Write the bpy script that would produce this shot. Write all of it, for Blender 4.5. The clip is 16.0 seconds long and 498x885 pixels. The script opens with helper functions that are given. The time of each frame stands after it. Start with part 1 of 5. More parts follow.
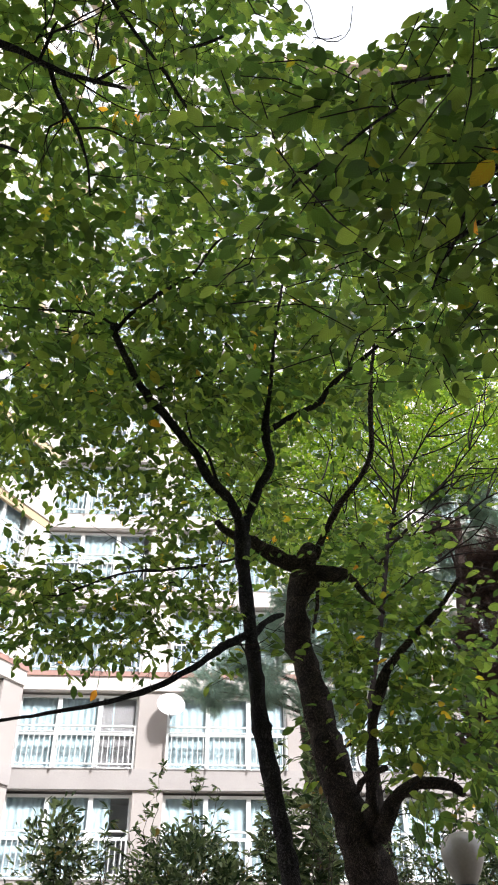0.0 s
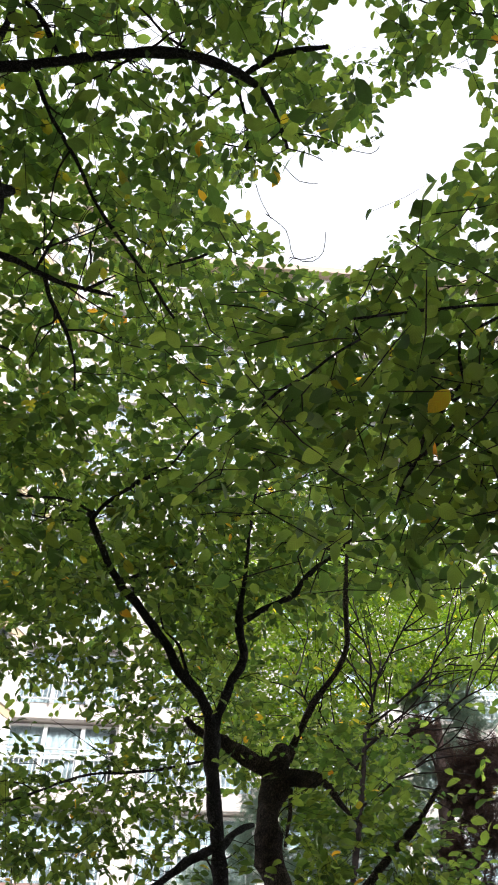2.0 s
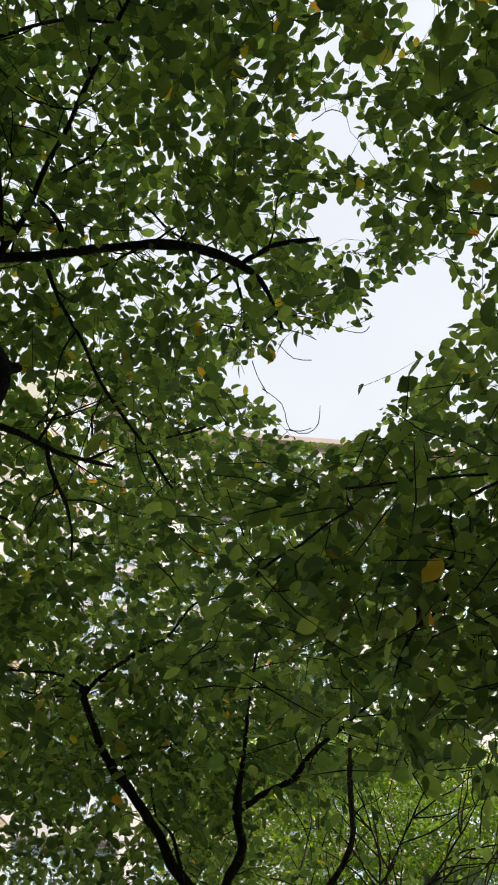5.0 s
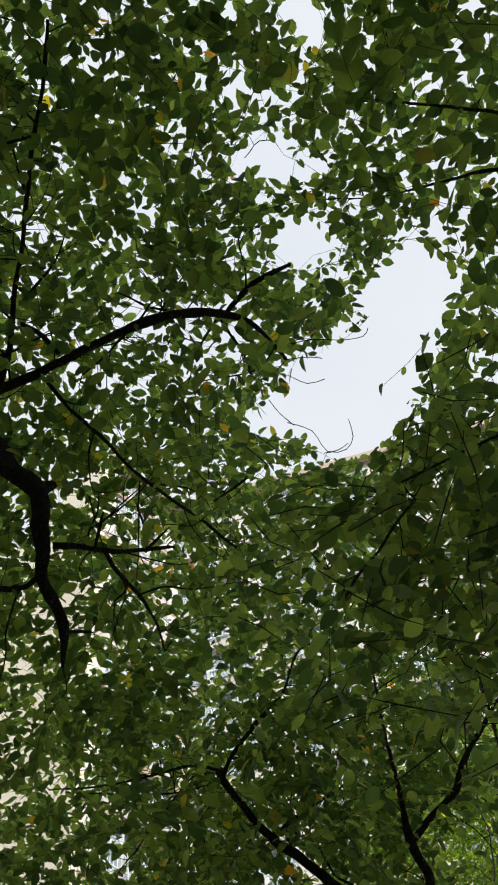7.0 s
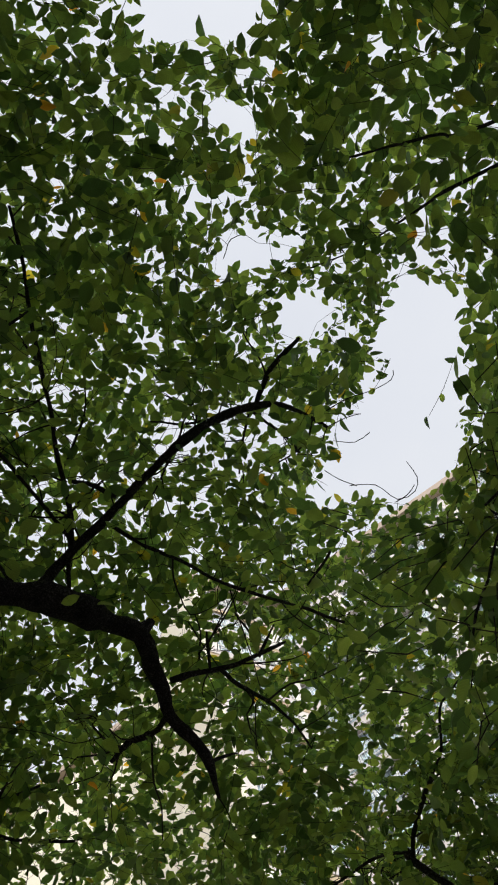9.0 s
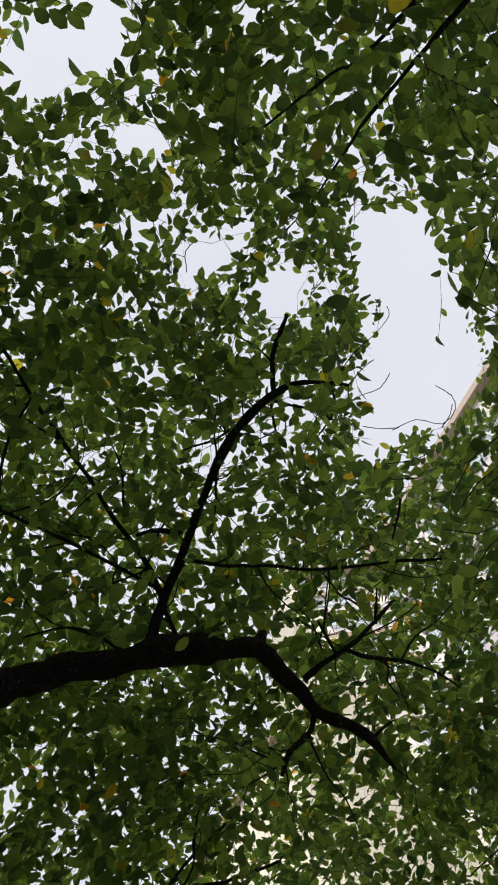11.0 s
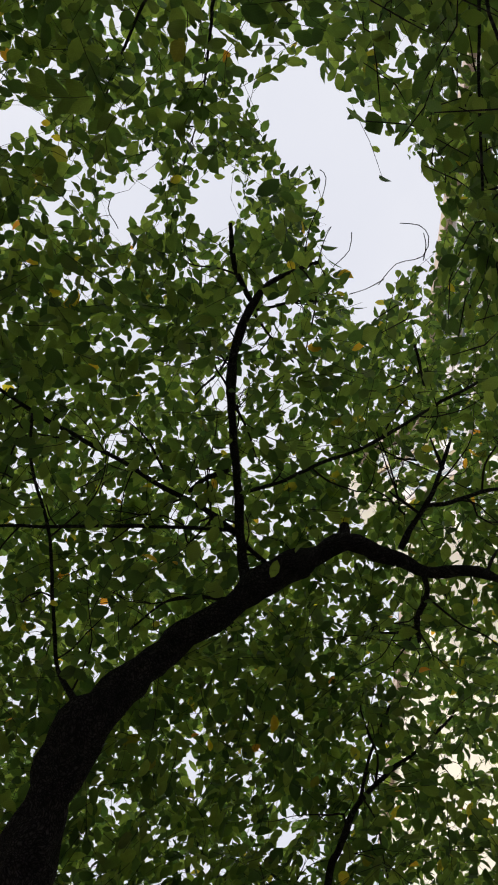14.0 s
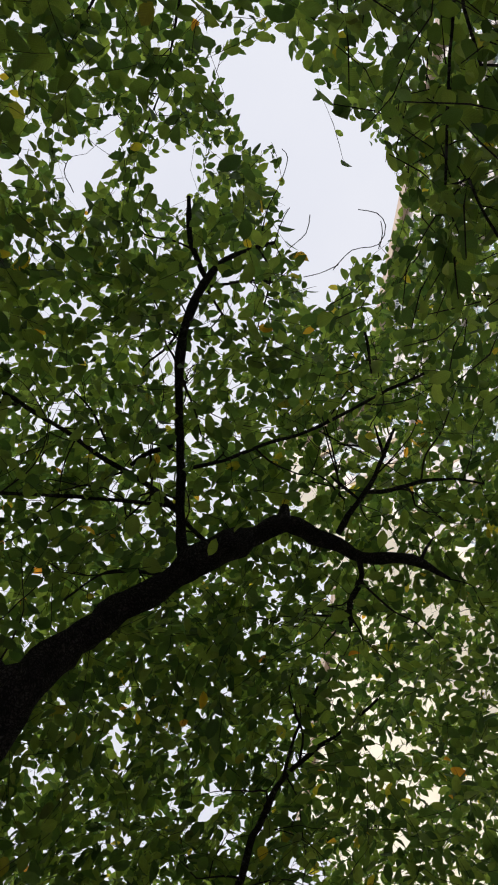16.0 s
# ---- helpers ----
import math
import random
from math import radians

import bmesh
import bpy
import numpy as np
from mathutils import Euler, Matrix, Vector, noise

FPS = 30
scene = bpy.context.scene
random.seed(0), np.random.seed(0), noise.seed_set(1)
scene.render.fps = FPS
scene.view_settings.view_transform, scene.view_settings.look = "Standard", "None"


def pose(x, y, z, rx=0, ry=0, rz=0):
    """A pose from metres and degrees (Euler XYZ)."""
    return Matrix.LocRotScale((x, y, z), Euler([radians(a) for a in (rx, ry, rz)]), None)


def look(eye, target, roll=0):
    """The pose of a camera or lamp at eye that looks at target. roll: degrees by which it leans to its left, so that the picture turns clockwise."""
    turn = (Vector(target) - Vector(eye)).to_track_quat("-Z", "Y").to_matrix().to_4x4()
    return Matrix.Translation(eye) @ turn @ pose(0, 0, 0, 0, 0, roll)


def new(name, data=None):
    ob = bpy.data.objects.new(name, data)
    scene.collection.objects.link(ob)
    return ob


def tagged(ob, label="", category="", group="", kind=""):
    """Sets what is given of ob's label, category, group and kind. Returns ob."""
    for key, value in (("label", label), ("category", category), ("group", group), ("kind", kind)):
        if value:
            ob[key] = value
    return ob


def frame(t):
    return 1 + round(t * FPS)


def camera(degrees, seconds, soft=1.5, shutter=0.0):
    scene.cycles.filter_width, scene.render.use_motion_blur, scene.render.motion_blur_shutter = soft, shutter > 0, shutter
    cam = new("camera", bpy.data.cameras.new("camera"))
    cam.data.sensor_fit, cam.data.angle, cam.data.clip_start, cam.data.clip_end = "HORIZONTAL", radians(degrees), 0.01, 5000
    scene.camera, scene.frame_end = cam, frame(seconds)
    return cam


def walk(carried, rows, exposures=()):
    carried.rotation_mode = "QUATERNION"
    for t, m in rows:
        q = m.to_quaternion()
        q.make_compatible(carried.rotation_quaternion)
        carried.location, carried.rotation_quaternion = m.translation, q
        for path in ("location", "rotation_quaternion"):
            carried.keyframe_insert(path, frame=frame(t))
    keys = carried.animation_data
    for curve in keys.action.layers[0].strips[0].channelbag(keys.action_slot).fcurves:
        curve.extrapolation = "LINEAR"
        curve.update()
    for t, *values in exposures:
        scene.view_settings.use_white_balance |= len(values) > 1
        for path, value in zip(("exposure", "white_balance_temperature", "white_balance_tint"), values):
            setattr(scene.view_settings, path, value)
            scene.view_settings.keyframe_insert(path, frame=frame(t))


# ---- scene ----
cam = camera(33.56, 16.0, soft=1.9)
# seconds, place in metres, three turns in degrees: held in the hand and turned upwards
PATH = (
    (0.0, -0.017, 0.040, 1.599, 127.37, 0.18, -0.06),
    (0.5, -0.010, 0.034, 1.605, 129.98, -0.05, -0.31),
    (1.0, 0.005, 0.020, 1.609, 133.13, -0.33, -0.97),
    (1.5, -0.001, 0.007, 1.613, 136.53, -0.08, -1.65),
    (2.0, -0.003, -0.004, 1.613, 140.10, 0.27, -2.11),
    (2.5, -0.006, -0.010, 1.598, 144.26, 0.63, -1.98),
    (3.0, 0.009, -0.016, 1.589, 147.94, 0.81, -1.17),
    (3.5, 0.017, -0.026, 1.585, 150.42, 0.66, -0.68),
    (4.0, 0.001, -0.033, 1.590, 151.67, 0.31, -1.35),
    (4.2, 0.002, -0.032, 1.591, 151.71, -0.08, -2.43),
    (6.3, 0.005, 0.017, 1.616, 153.57, 3.93, 6.58),
    (6.5, 0.004, 0.017, 1.616, 154.24, 4.80, 9.61),
    (7.0, 0.002, 0.010, 1.608, 156.25, 6.75, 16.89),
    (7.5, 0.005, -0.008, 1.599, 158.44, 7.93, 23.05),
    (8.0, -0.004, 0.001, 1.600, 160.85, 8.68, 28.60),
    (8.5, -0.005, -0.008, 1.594, 163.01, 9.20, 32.95),
    (9.0, -0.008, -0.013, 1.589, 165.04, 9.71, 36.80),
    (9.2, -0.007, -0.015, 1.591, 165.93, 9.96, 38.75),
    (11.3, -0.008, -0.041, 1.591, 169.59, 13.27, 64.75),
    (11.5, 0.000, -0.031, 1.597, 169.58, 13.47, 67.81),
    (12.0, 0.005, -0.013, 1.599, 169.79, 14.14, 75.32),
    (12.5, 0.002, 0.003, 1.598, 170.17, 14.73, 81.59),
    (13.0, 0.004, 0.010, 1.592, 170.32, 15.10, 85.69),
    (13.5, 0.004, 0.010, 1.593, 170.31, 15.22, 86.87),
    (14.0, -0.003, 0.014, 1.603, 169.97, 15.39, 86.44),
    (14.5, -0.002, 0.018, 1.601, 169.31, 15.79, 85.33),
    (15.0, 0.001, 0.007, 1.603, 168.45, 16.68, 83.97),
    (15.5, -0.003, 0.016, 1.613, 167.87, 17.62, 83.24),
    (16.0, -0.001, 0.010, 1.614, 167.14, 18.56, 82.11),
)
walk(cam, [(row[0], pose(*row[1:])) for row in PATH],
     exposures=((0.0, 1.18, 6300, 10), (2.5, 1.02, 6400, 10), (4.0, 0.52, 6500, 9), (6.5, 0.25, 6500, 6), (9.0, 0.14, 6500, 8), (11.5, 0.13, 6500, 11), (16.0, 0.19, 6500, 11)))

# ---- world, sun, exposure ----
SUN_DIR = Vector((-0.42, 0.56, -0.77)).normalized()
world = bpy.data.worlds.new("overcast_sky")
scene.world = world
world.use_nodes = True
wn, wl = world.node_tree.nodes, world.node_tree.links
wn.clear()
w_out = wn.new("ShaderNodeOutputWorld")
w_bg = wn.new("ShaderNodeBackground")
w_sky = wn.new("ShaderNodeTexSky")
w_sky.sky_type = 'NISHITA'
w_sky.sun_disc = False
w_sky.sun_elevation = math.asin(-SUN_DIR.z)
w_sky.sun_rotation = math.atan2(-SUN_DIR.x, -SUN_DIR.y)
w_dim = wn.new("ShaderNodeMix")
w_dim.data_type = 'RGBA'
w_dim.blend_type = 'MULTIPLY'
w_dim.inputs[0].default_value = 1.0
w_dim.inputs[7].default_value = (0.07, 0.07, 0.07, 1)
w_cloud = wn.new("ShaderNodeTexNoise")
w_cloud.inputs["Scale"].default_value = 2.2
w_cloud.inputs["Detail"].default_value = 5
w_ramp = wn.new("ShaderNodeValToRGB")
w_ramp.color_ramp.elements[0].position = 0.3
w_ramp.color_ramp.elements[0].color = (0.76, 0.78, 0.86, 1)
w_ramp.color_ramp.elements[1].position = 0.75
w_ramp.color_ramp.elements[1].color = (0.88, 0.89, 0.93, 1)
w_mix = wn.new("ShaderNodeMix")
w_mix.data_type = 'RGBA'
w_mix.inputs[0].default_value = 0.86
wl.new(w_sky.outputs[0], w_dim.inputs[6])
wl.new(w_cloud.outputs[0], w_ramp.inputs[0])
wl.new(w_dim.outputs[2], w_mix.inputs[6])
wl.new(w_ramp.outputs[0], w_mix.inputs[7])
wl.new(w_mix.outputs[2], w_bg.inputs[0])
w_bg.inputs[1].default_value = 1.0
wl.new(w_bg.outputs[0], w_out.inputs[0])

sun_data = bpy.data.lights.new("sun", 'SUN')
sun_data.energy = 3.8
sun_data.angle = radians(7)
sun_data.color = (1.0, 0.965, 0.93)
sun = new("sun", sun_data)
sun.matrix_world = look((0, 0, 60), Vector((0, 0, 60)) + SUN_DIR)


# ---- materials ----
def nodes_of(name):
    m = bpy.data.materials.new(name)
    m.use_nodes = True
    n = m.node_tree.nodes
    return m, n, m.node_tree.links, n["Principled BSDF"]


def grainy(name, dark, light, scale=8.0, rough=0.8, bump=0.3, metal=0.0, fine=60.0, depth=0.01):
    """Two-scale mottled surface in object space."""
    m, n, l, p = nodes_of(name)
    co = n.new("ShaderNodeTexCoord")
    big = n.new("ShaderNodeTexNoise")
    big.inputs["Scale"].default_value = scale
    big.inputs["Detail"].default_value = 6
    small = n.new("ShaderNodeTexNoise")
    small.inputs["Scale"].default_value = fine
    small.inputs["Detail"].default_value = 4
    add = n.new("ShaderNodeMath")
    add.operation = 'MULTIPLY_ADD'
    add.inputs[1].default_value = 0.6
    half = n.new("ShaderNodeMath")
    half.operation = 'MULTIPLY'
    half.inputs[1].default_value = 0.4
    ramp = n.new("ShaderNodeValToRGB")
    ramp.color_ramp.elements[0].position = 0.35
    ramp.color_ramp.elements[0].color = (*dark, 1)
    ramp.color_ramp.elements[1].position = 0.65
    ramp.color_ramp.elements[1].color = (*light, 1)
    b = n.new("ShaderNodeBump")
    b.inputs["Strength"].default_value = bump
    b.inputs["Distance"].default_value = depth
    l.new(co.outputs["Object"], big.inputs["Vector"])
    l.new(co.outputs["Object"], small.inputs["Vector"])
    l.new(small.outputs[0], half.inputs[0])
    l.new(big.outputs[0], add.inputs[0])
    l.new(half.outputs[0], add.inputs[2])
    l.new(add.outputs[0], ramp.inputs[0])
    l.new(ramp.outputs[0], p.inputs["Base Color"])
    l.new(add.outputs[0], b.inputs["Height"])
    l.new(b.outputs[0], p.inputs["Normal"])
    p.inputs["Roughness"].default_value = rough
    p.inputs["Metallic"].default_value = metal
    return m


def leafy(name, greens, turned, share, single, clear, glow=0.5, veins=True):
    """Leaf blade: waxy upper skin and light through it; a few leaves have turned yellow or orange."""
    m, n, l, p = nodes_of(name)
    if single:
        r = n.new("ShaderNodeObjectInfo").outputs["Random"]
    else:
        r = n.new("ShaderNodeNewGeometry").outputs["Random Per Island"]
    ramp = n.new("ShaderNodeValToRGB")
    e = ramp.color_ramp.elements
    e[0].position, e[0].color = 0.0, (*greens[0], 1)
    e[1].position, e[1].color = 1.0, (*turned[1], 1)
    for pos, col in ((0.35, greens[1]), (0.7, greens[2]), (1 - share - 0.012, greens[0]), (1 - share, turned[0])):
        k = e.new(pos)
        k.color = (*col, 1)
    co = n.new("ShaderNodeTexCoord")
    spots = n.new("ShaderNodeTexNoise")
    spots.inputs["Scale"].default_value = 45
    spots.inputs["Detail"].default_value = 3
    l.new(co.outputs["Object"], spots.inputs["Vector"])
    tone = n.new("ShaderNodeMapRange")
    tone.inputs[3].default_value = 0.72
    tone.inputs[4].default_value = 1.25
    l.new(spots.outputs[0], tone.inputs[0])
    mul = n.new("ShaderNodeMix")
    mul.data_type = 'RGBA'
    mul.blend_type = 'MULTIPLY'
    mul.inputs[0].default_value = 1.0
    l.new(r, ramp.inputs[0])
    l.new(ramp.outputs[0], mul.inputs[6])
    l.new(tone.outputs[0], mul.inputs[7])
    l.new(mul.outputs[2], p.inputs["Base Color"])
    p.inputs["Roughness"].default_value = 0.5
    p.inputs["Specular IOR Level"].default_value = 0.35
    b = n.new("ShaderNodeBump")
    b.inputs["Strength"].default_value = 0.25
    b.inputs["Distance"].default_value = 0.003
    l.new(spots.outputs[0], b.inputs["Height"])
    l.new(b.outputs[0], p.inputs["Normal"])
    if veins:
        # midrib and side veins in the blade's own space
        sep = n.new("ShaderNodeSeparateXYZ")
        if single:
            l.new(co.outputs["Object"], sep.inputs[0])
        else:
            blade = n.new("ShaderNodeAttribute")
            blade.attribute_name = "blade"
            l.new(blade.outputs["Vector"], sep.inputs[0])
        ab = n.new("ShaderNodeMath")
        ab.operation = 'ABSOLUTE'
        l.new(sep.outputs[1], ab.inputs[0])
        slant = n.new("ShaderNodeMath")
        slant.operation = 'MULTIPLY_ADD'
        slant.inputs[1].default_value = -0.7
        l.new(ab.outputs[0], slant.inputs[0])
        l.new(sep.outputs[0], slant.inputs[2])
        ping = n.new("ShaderNodeMath")
        ping.operation = 'PINGPONG'
        ping.inputs[1].default_value = 0.06
        l.new(slant.outputs[0], ping.inputs[0])
        least = n.new("ShaderNodeMath")
        least.operation = 'MINIMUM'
        l.new(ping.outputs[0], least.inputs[0])
        l.new(ab.outputs[0], least.inputs[1])
        vein = n.new("ShaderNodeMapRange")
        vein.inputs[1].default_value = 0.004
        vein.inputs[2].default_value = 0.02
        vein.inputs[3].default_value = 1.16
        vein.inputs[4].default_value = 0.99
        l.new(least.outputs[0], vein.inputs[0])
        lift = n.new("ShaderNodeMath")
        lift.operation = 'MULTIPLY'
        l.new(vein.outputs[0], lift.inputs[0])
        l.new(tone.outputs[0], lift.inputs[1])
        # the blade is paler towards its base and its rim
        pale = n.new("ShaderNodeMapRange")
        pale.inputs[3].default_value = 1.2
        pale.inputs[4].default_value = 0.84
        l.new(sep.outputs[0], pale.inputs[0])
        whole = n.new("ShaderNodeMath")
        whole.operation = 'MULTIPLY'
        l.new(lift.outputs[0], whole.inputs[0])
        l.new(pale.outputs[0], whole.inputs[1])
        l.new(whole.outputs[0], mul.inputs[7])
    t = n.new("ShaderNodeBsdfTranslucent")
    tint = n.new("ShaderNodeMix")
    tint.data_type = 'RGBA'
    tint.blend_type = 'MULTIPLY'
    tint.inputs[0].default_value = 1.0
    tint.inputs[7].default_value = (*clear, 1)
    l.new(mul.outputs[2], tint.inputs[6])
    l.new(tint.outputs[2], t.inputs[0])
    mix = n.new("ShaderNodeMixShader")
    mix.inputs[0].default_value = glow
    l.new(p.outputs[0], mix.inputs[1])
    l.new(t.outputs[0], mix.inputs[2])
    l.new(mix.outputs[0], n["Material Output"].inputs[0])
    return m


GREENS = ((0.028, 0.047, 0.021), (0.064, 0.096, 0.034), (0.144, 0.168, 0.052))
TURNED = ((0.42, 0.30, 0.04), (0.48, 0.17, 0.03))
CLEAR = (3.8, 4.35, 1.95)
leaf_mass = leafy("leaf_mass", GREENS, TURNED, 0.003, False, CLEAR)
leaf_one = leafy("leaf_single", GREENS, TURNED, 0.003, True, CLEAR)
BRIGHT = ((0.054, 0.088, 0.016), (0.094, 0.132, 0.021), (0.145, 0.178, 0.027))
back_mass = leafy("pale_leaf_mass", BRIGHT, TURNED, 0.008, False, CLEAR)
back_one = leafy("pale_leaf_single", BRIGHT, TURNED, 0.01, True, CLEAR)
SHRUB = ((0.022, 0.042, 0.02), (0.07, 0.10, 0.046), (0.25, 0.28, 0.15))
shrub_mass = leafy("shrub_leaf_mass", SHRUB, ((0.3, 0.24, 0.08), (0.25, 0.13, 0.05)), 0.02, False, (1.6, 1.8, 1.2), 0.3)
shrub_one = leafy("shrub_leaf_single", SHRUB, ((0.3, 0.24, 0.08), (0.25, 0.13, 0.05)), 0.02, True, (1.6, 1.8, 1.2), 0.3)
needle_green = leafy("blue_green_needles", ((0.20, 0.27, 0.23), (0.27, 0.36, 0.30), (0.34, 0.43, 0.36)), ((0.2, 0.15, 0.08), (0.2, 0.1, 0.05)), 0.03, False, (1.6, 1.7, 1.6), 0.35, False)
needle_dead = leafy("dead_brown_needles", ((0.035, 0.021, 0.018), (0.07, 0.04, 0.033), (0.12, 0.072, 0.058)), ((0.2, 0.13, 0.08), (0.16, 0.08, 0.05)), 0.05, False, (1, 1, 1), 0.15, False)
bark = grainy("dark_cherry_bark", (0.032, 0.028, 0.032), (0.090, 0.080, 0.084), 14, 0.9, 0.9, 0, 90, 0.02)
bark_old = grainy("rough_old_bark", (0.060, 0.043, 0.037), (0.215, 0.158, 0.130), 11, 0.92, 1.0, 0, 70, 0.03)
twig_bark = grainy("twig_bark", (0.016, 0.013, 0.013), (0.042, 0.034, 0.030), 20, 0.85, 0.3)


def fissured(m, stretch, depth):
    """Adds upright cracks to a bark: a noise squeezed along the trunk drives relief and tone."""
    n, l = m.node_tree.nodes, m.node_tree.links
    p = n["Principled BSDF"]
    co = n.new("ShaderNodeTexCoord")
    mp = n.new("ShaderNodeMapping")
    mp.inputs["Scale"].default_value = stretch
    l.new(co.outputs["Object"], mp.inputs[0])
    v = n.new("ShaderNodeTexVoronoi")
    v.feature = 'DISTANCE_TO_EDGE'
    warp = n.new("ShaderNodeTexNoise")
    warp.inputs["Scale"].default_value = 7.0
    warp.inputs["Detail"].default_value = 5
    l.new(co.outputs["Object"], warp.inputs["Vector"])
    shift = n.new("ShaderNodeVectorMath")
    shift.operation = 'MULTIPLY_ADD'
    shift.inputs[1].default_value = (3.4, 3.4, 3.4)
    l.new(warp.outputs["Color"], shift.inputs[0])
    l.new(mp.outputs[0], shift.inputs[2])
    l.new(shift.outputs[0], v.inputs["Vector"])
    r = n.new("ShaderNodeMapRange")
    r.inputs[1].default_value, r.inputs[2].default_value = 0.02, 0.32
    r.inputs[3].default_value, r.inputs[4].default_value = 0.18, 1.15
    l.new(v.outputs[0], r.inputs[0])
    old = p.inputs["Base Color"].links[0].from_socket
    mul = n.new("ShaderNodeMix")
    mul.data_type = 'RGBA'
    mul.blend_type = 'MULTIPLY'
    mul.inputs[0].default_value = 1.0
    l.new(old, mul.inputs[6])
    l.new(r.outputs[0], mul.inputs[7])
    l.new(mul.outputs[2], p.inputs["Base Color"])
    b = n.new("ShaderNodeBump")
    b.inputs["Strength"].default_value = 1.0
    b.inputs["Distance"].default_value = depth
    l.new(r.outputs[0], b.inputs["Height"])
    l.new(p.inputs["Normal"].links[0].from_socket, b.inputs["Normal"])
    l.new(b.outputs[0], p.inputs["Normal"])
    p.inputs["Specular IOR Level"].default_value = 0.2


fissured(bark_old, (20, 20, 5.5), 0.05)
twig_bark.node_tree.nodes["Principled BSDF"].inputs["Specular IOR Level"].default_value = 0.1
fissured(bark, (16, 16, 9), 0.02)
pine_bark = grainy("pine_bark", (0.03, 0.02, 0.018), (0.08, 0.05, 0.04), 9, 0.95, 1.0, 0, 50, 0.03)
stem_bark = grainy("grey_brown_stem", (0.05, 0.04, 0.03), (0.11, 0.09, 0.065), 20, 0.9, 0.2)
# soil of the unseen ground, its tone raised to throw light up into the leaves
soil = grainy("pale_bounce_soil", (0.10, 0.085, 0.06), (0.22, 0.19, 0.15), 0.7, 0.95, 0.6, 0, 14, 0.03)
plaster_wall = grainy("cream_painted_plaster", (0.70, 0.655, 0.605), (0.79, 0.75, 0.70), 0.35, 0.85, 0.15, 0, 30, 0.004)
south_paint = grainy("grey_brown_plaster", (0.30, 0.27, 0.24), (0.40, 0.36, 0.32), 0.4, 0.9, 0.15, 0, 30, 0.004)
end_paint = grainy("pale_cream_end_wall", (0.84, 0.77, 0.61), (0.90, 0.84, 0.69), 0.3, 0.85, 0.15, 0, 30, 0.004)
band_paint = grainy("red_brown_band_paint", (0.34, 0.19, 0.16), (0.42, 0.26, 0.22), 0.8, 0.8, 0.15, 0, 30, 0.004)
roof_paint = grainy("dull_brown_roof_paint", (0.42, 0.32, 0.25), (0.52, 0.42, 0.34), 0.5, 0.85, 0.15, 0, 20, 0.004)
low_paint = grainy("pinkish_beige_plaster", (0.37, 0.33, 0.315), (0.44, 0.40, 0.38), 0.35, 0.85, 0.15, 0, 30, 0.004)
low_slab = grainy("pinkish_grey_slab_paint", (0.35, 0.32, 0.312), (0.42, 0.39, 0.38), 0.6, 0.85, 0.15, 0, 30, 0.004)
soffit_paint = grainy("tan_soffit_paint", (0.46, 0.36, 0.22), (0.56, 0.45, 0.30), 0.6, 0.85, 0.15, 0, 30, 0.004)
slab_paint = grainy("grey_beige_slab_paint", (0.60, 0.55, 0.53), (0.69, 0.64, 0.61), 0.6, 0.85, 0.15, 0, 30, 0.004)
white_frame = grainy("white_window_frame", (0.68, 0.69, 0.69), (0.78, 0.79, 0.78), 1.5, 0.45, 0.05)
rail_paint = grainy("white_rail_paint", (0.66, 0.67, 0.67), (0.8, 0.8, 0.79), 3, 0.4, 0.05)
curtain = grainy("pale_blue_grey_curtain", (0.36, 0.405, 0.43), (0.46, 0.50, 0.525), 1.2, 0.9, 0.2)
blind_cloth = grainy("brown_grey_blind", (0.22, 0.18, 0.18), (0.30, 0.25, 0.25), 2, 0.9, 0.1)
inner_wall = grainy("balcony_interior", (0.42, 0.42, 0.43), (0.54, 0.53, 0.54), 0.8, 0.9, 0.1)
dish_paint = grainy("white_dish_paint", (0.7, 0.7, 0.69), (0.8, 0.8, 0.79), 3, 0.4, 0.05)
dark_metal = grainy("dark_lamp_metal", (0.03, 0.035, 0.04), (0.07, 0.075, 0.08), 12, 0.5, 0.1, 0.6)
frosted = grainy("frosted_globe", (0.25, 0.23, 0.205), (0.32, 0.295, 0.265), 4, 0.35, 0.05)

glass, gn, gl, gp = nodes_of("window_glass")
gp.inputs["Base Color"].default_value = (0.75, 0.85, 0.87, 1)
gp.inputs["Roughness"].default_value = 0.04
gp.inputs["Transmission Weight"].default_value = 1.0
gp.inputs["IOR"].default_value = 1.45


# ---- mesh helpers ----
def mesh_of(name, verts, faces, mats, smooth=True):
    me = bpy.data.meshes.new(name)
    me.from_pydata(verts, [], faces)
    for m in (mats if isinstance(mats, (list, tuple)) else [mats]):
        me.materials.append(m)
    if smooth:
        me.polygons.foreach_set("use_smooth", np.ones(len(me.polygons), dtype=bool))
    me.update()
    return me


def part(name, bm, material, parent=None, label="", smooth=False):
    """Links a bmesh as one mesh object under a thing or a part."""
    me = bpy.data.meshes.new(name)
    bm.to_mesh(me)
    bm.free()
    me.materials.append(material)
    if smooth:
        me.polygons.foreach_set("use_smooth", np.ones(len(me.polygons), dtype=bool))
    ob = new(name, me)
    ob.parent = parent
    return tagged(ob, label)


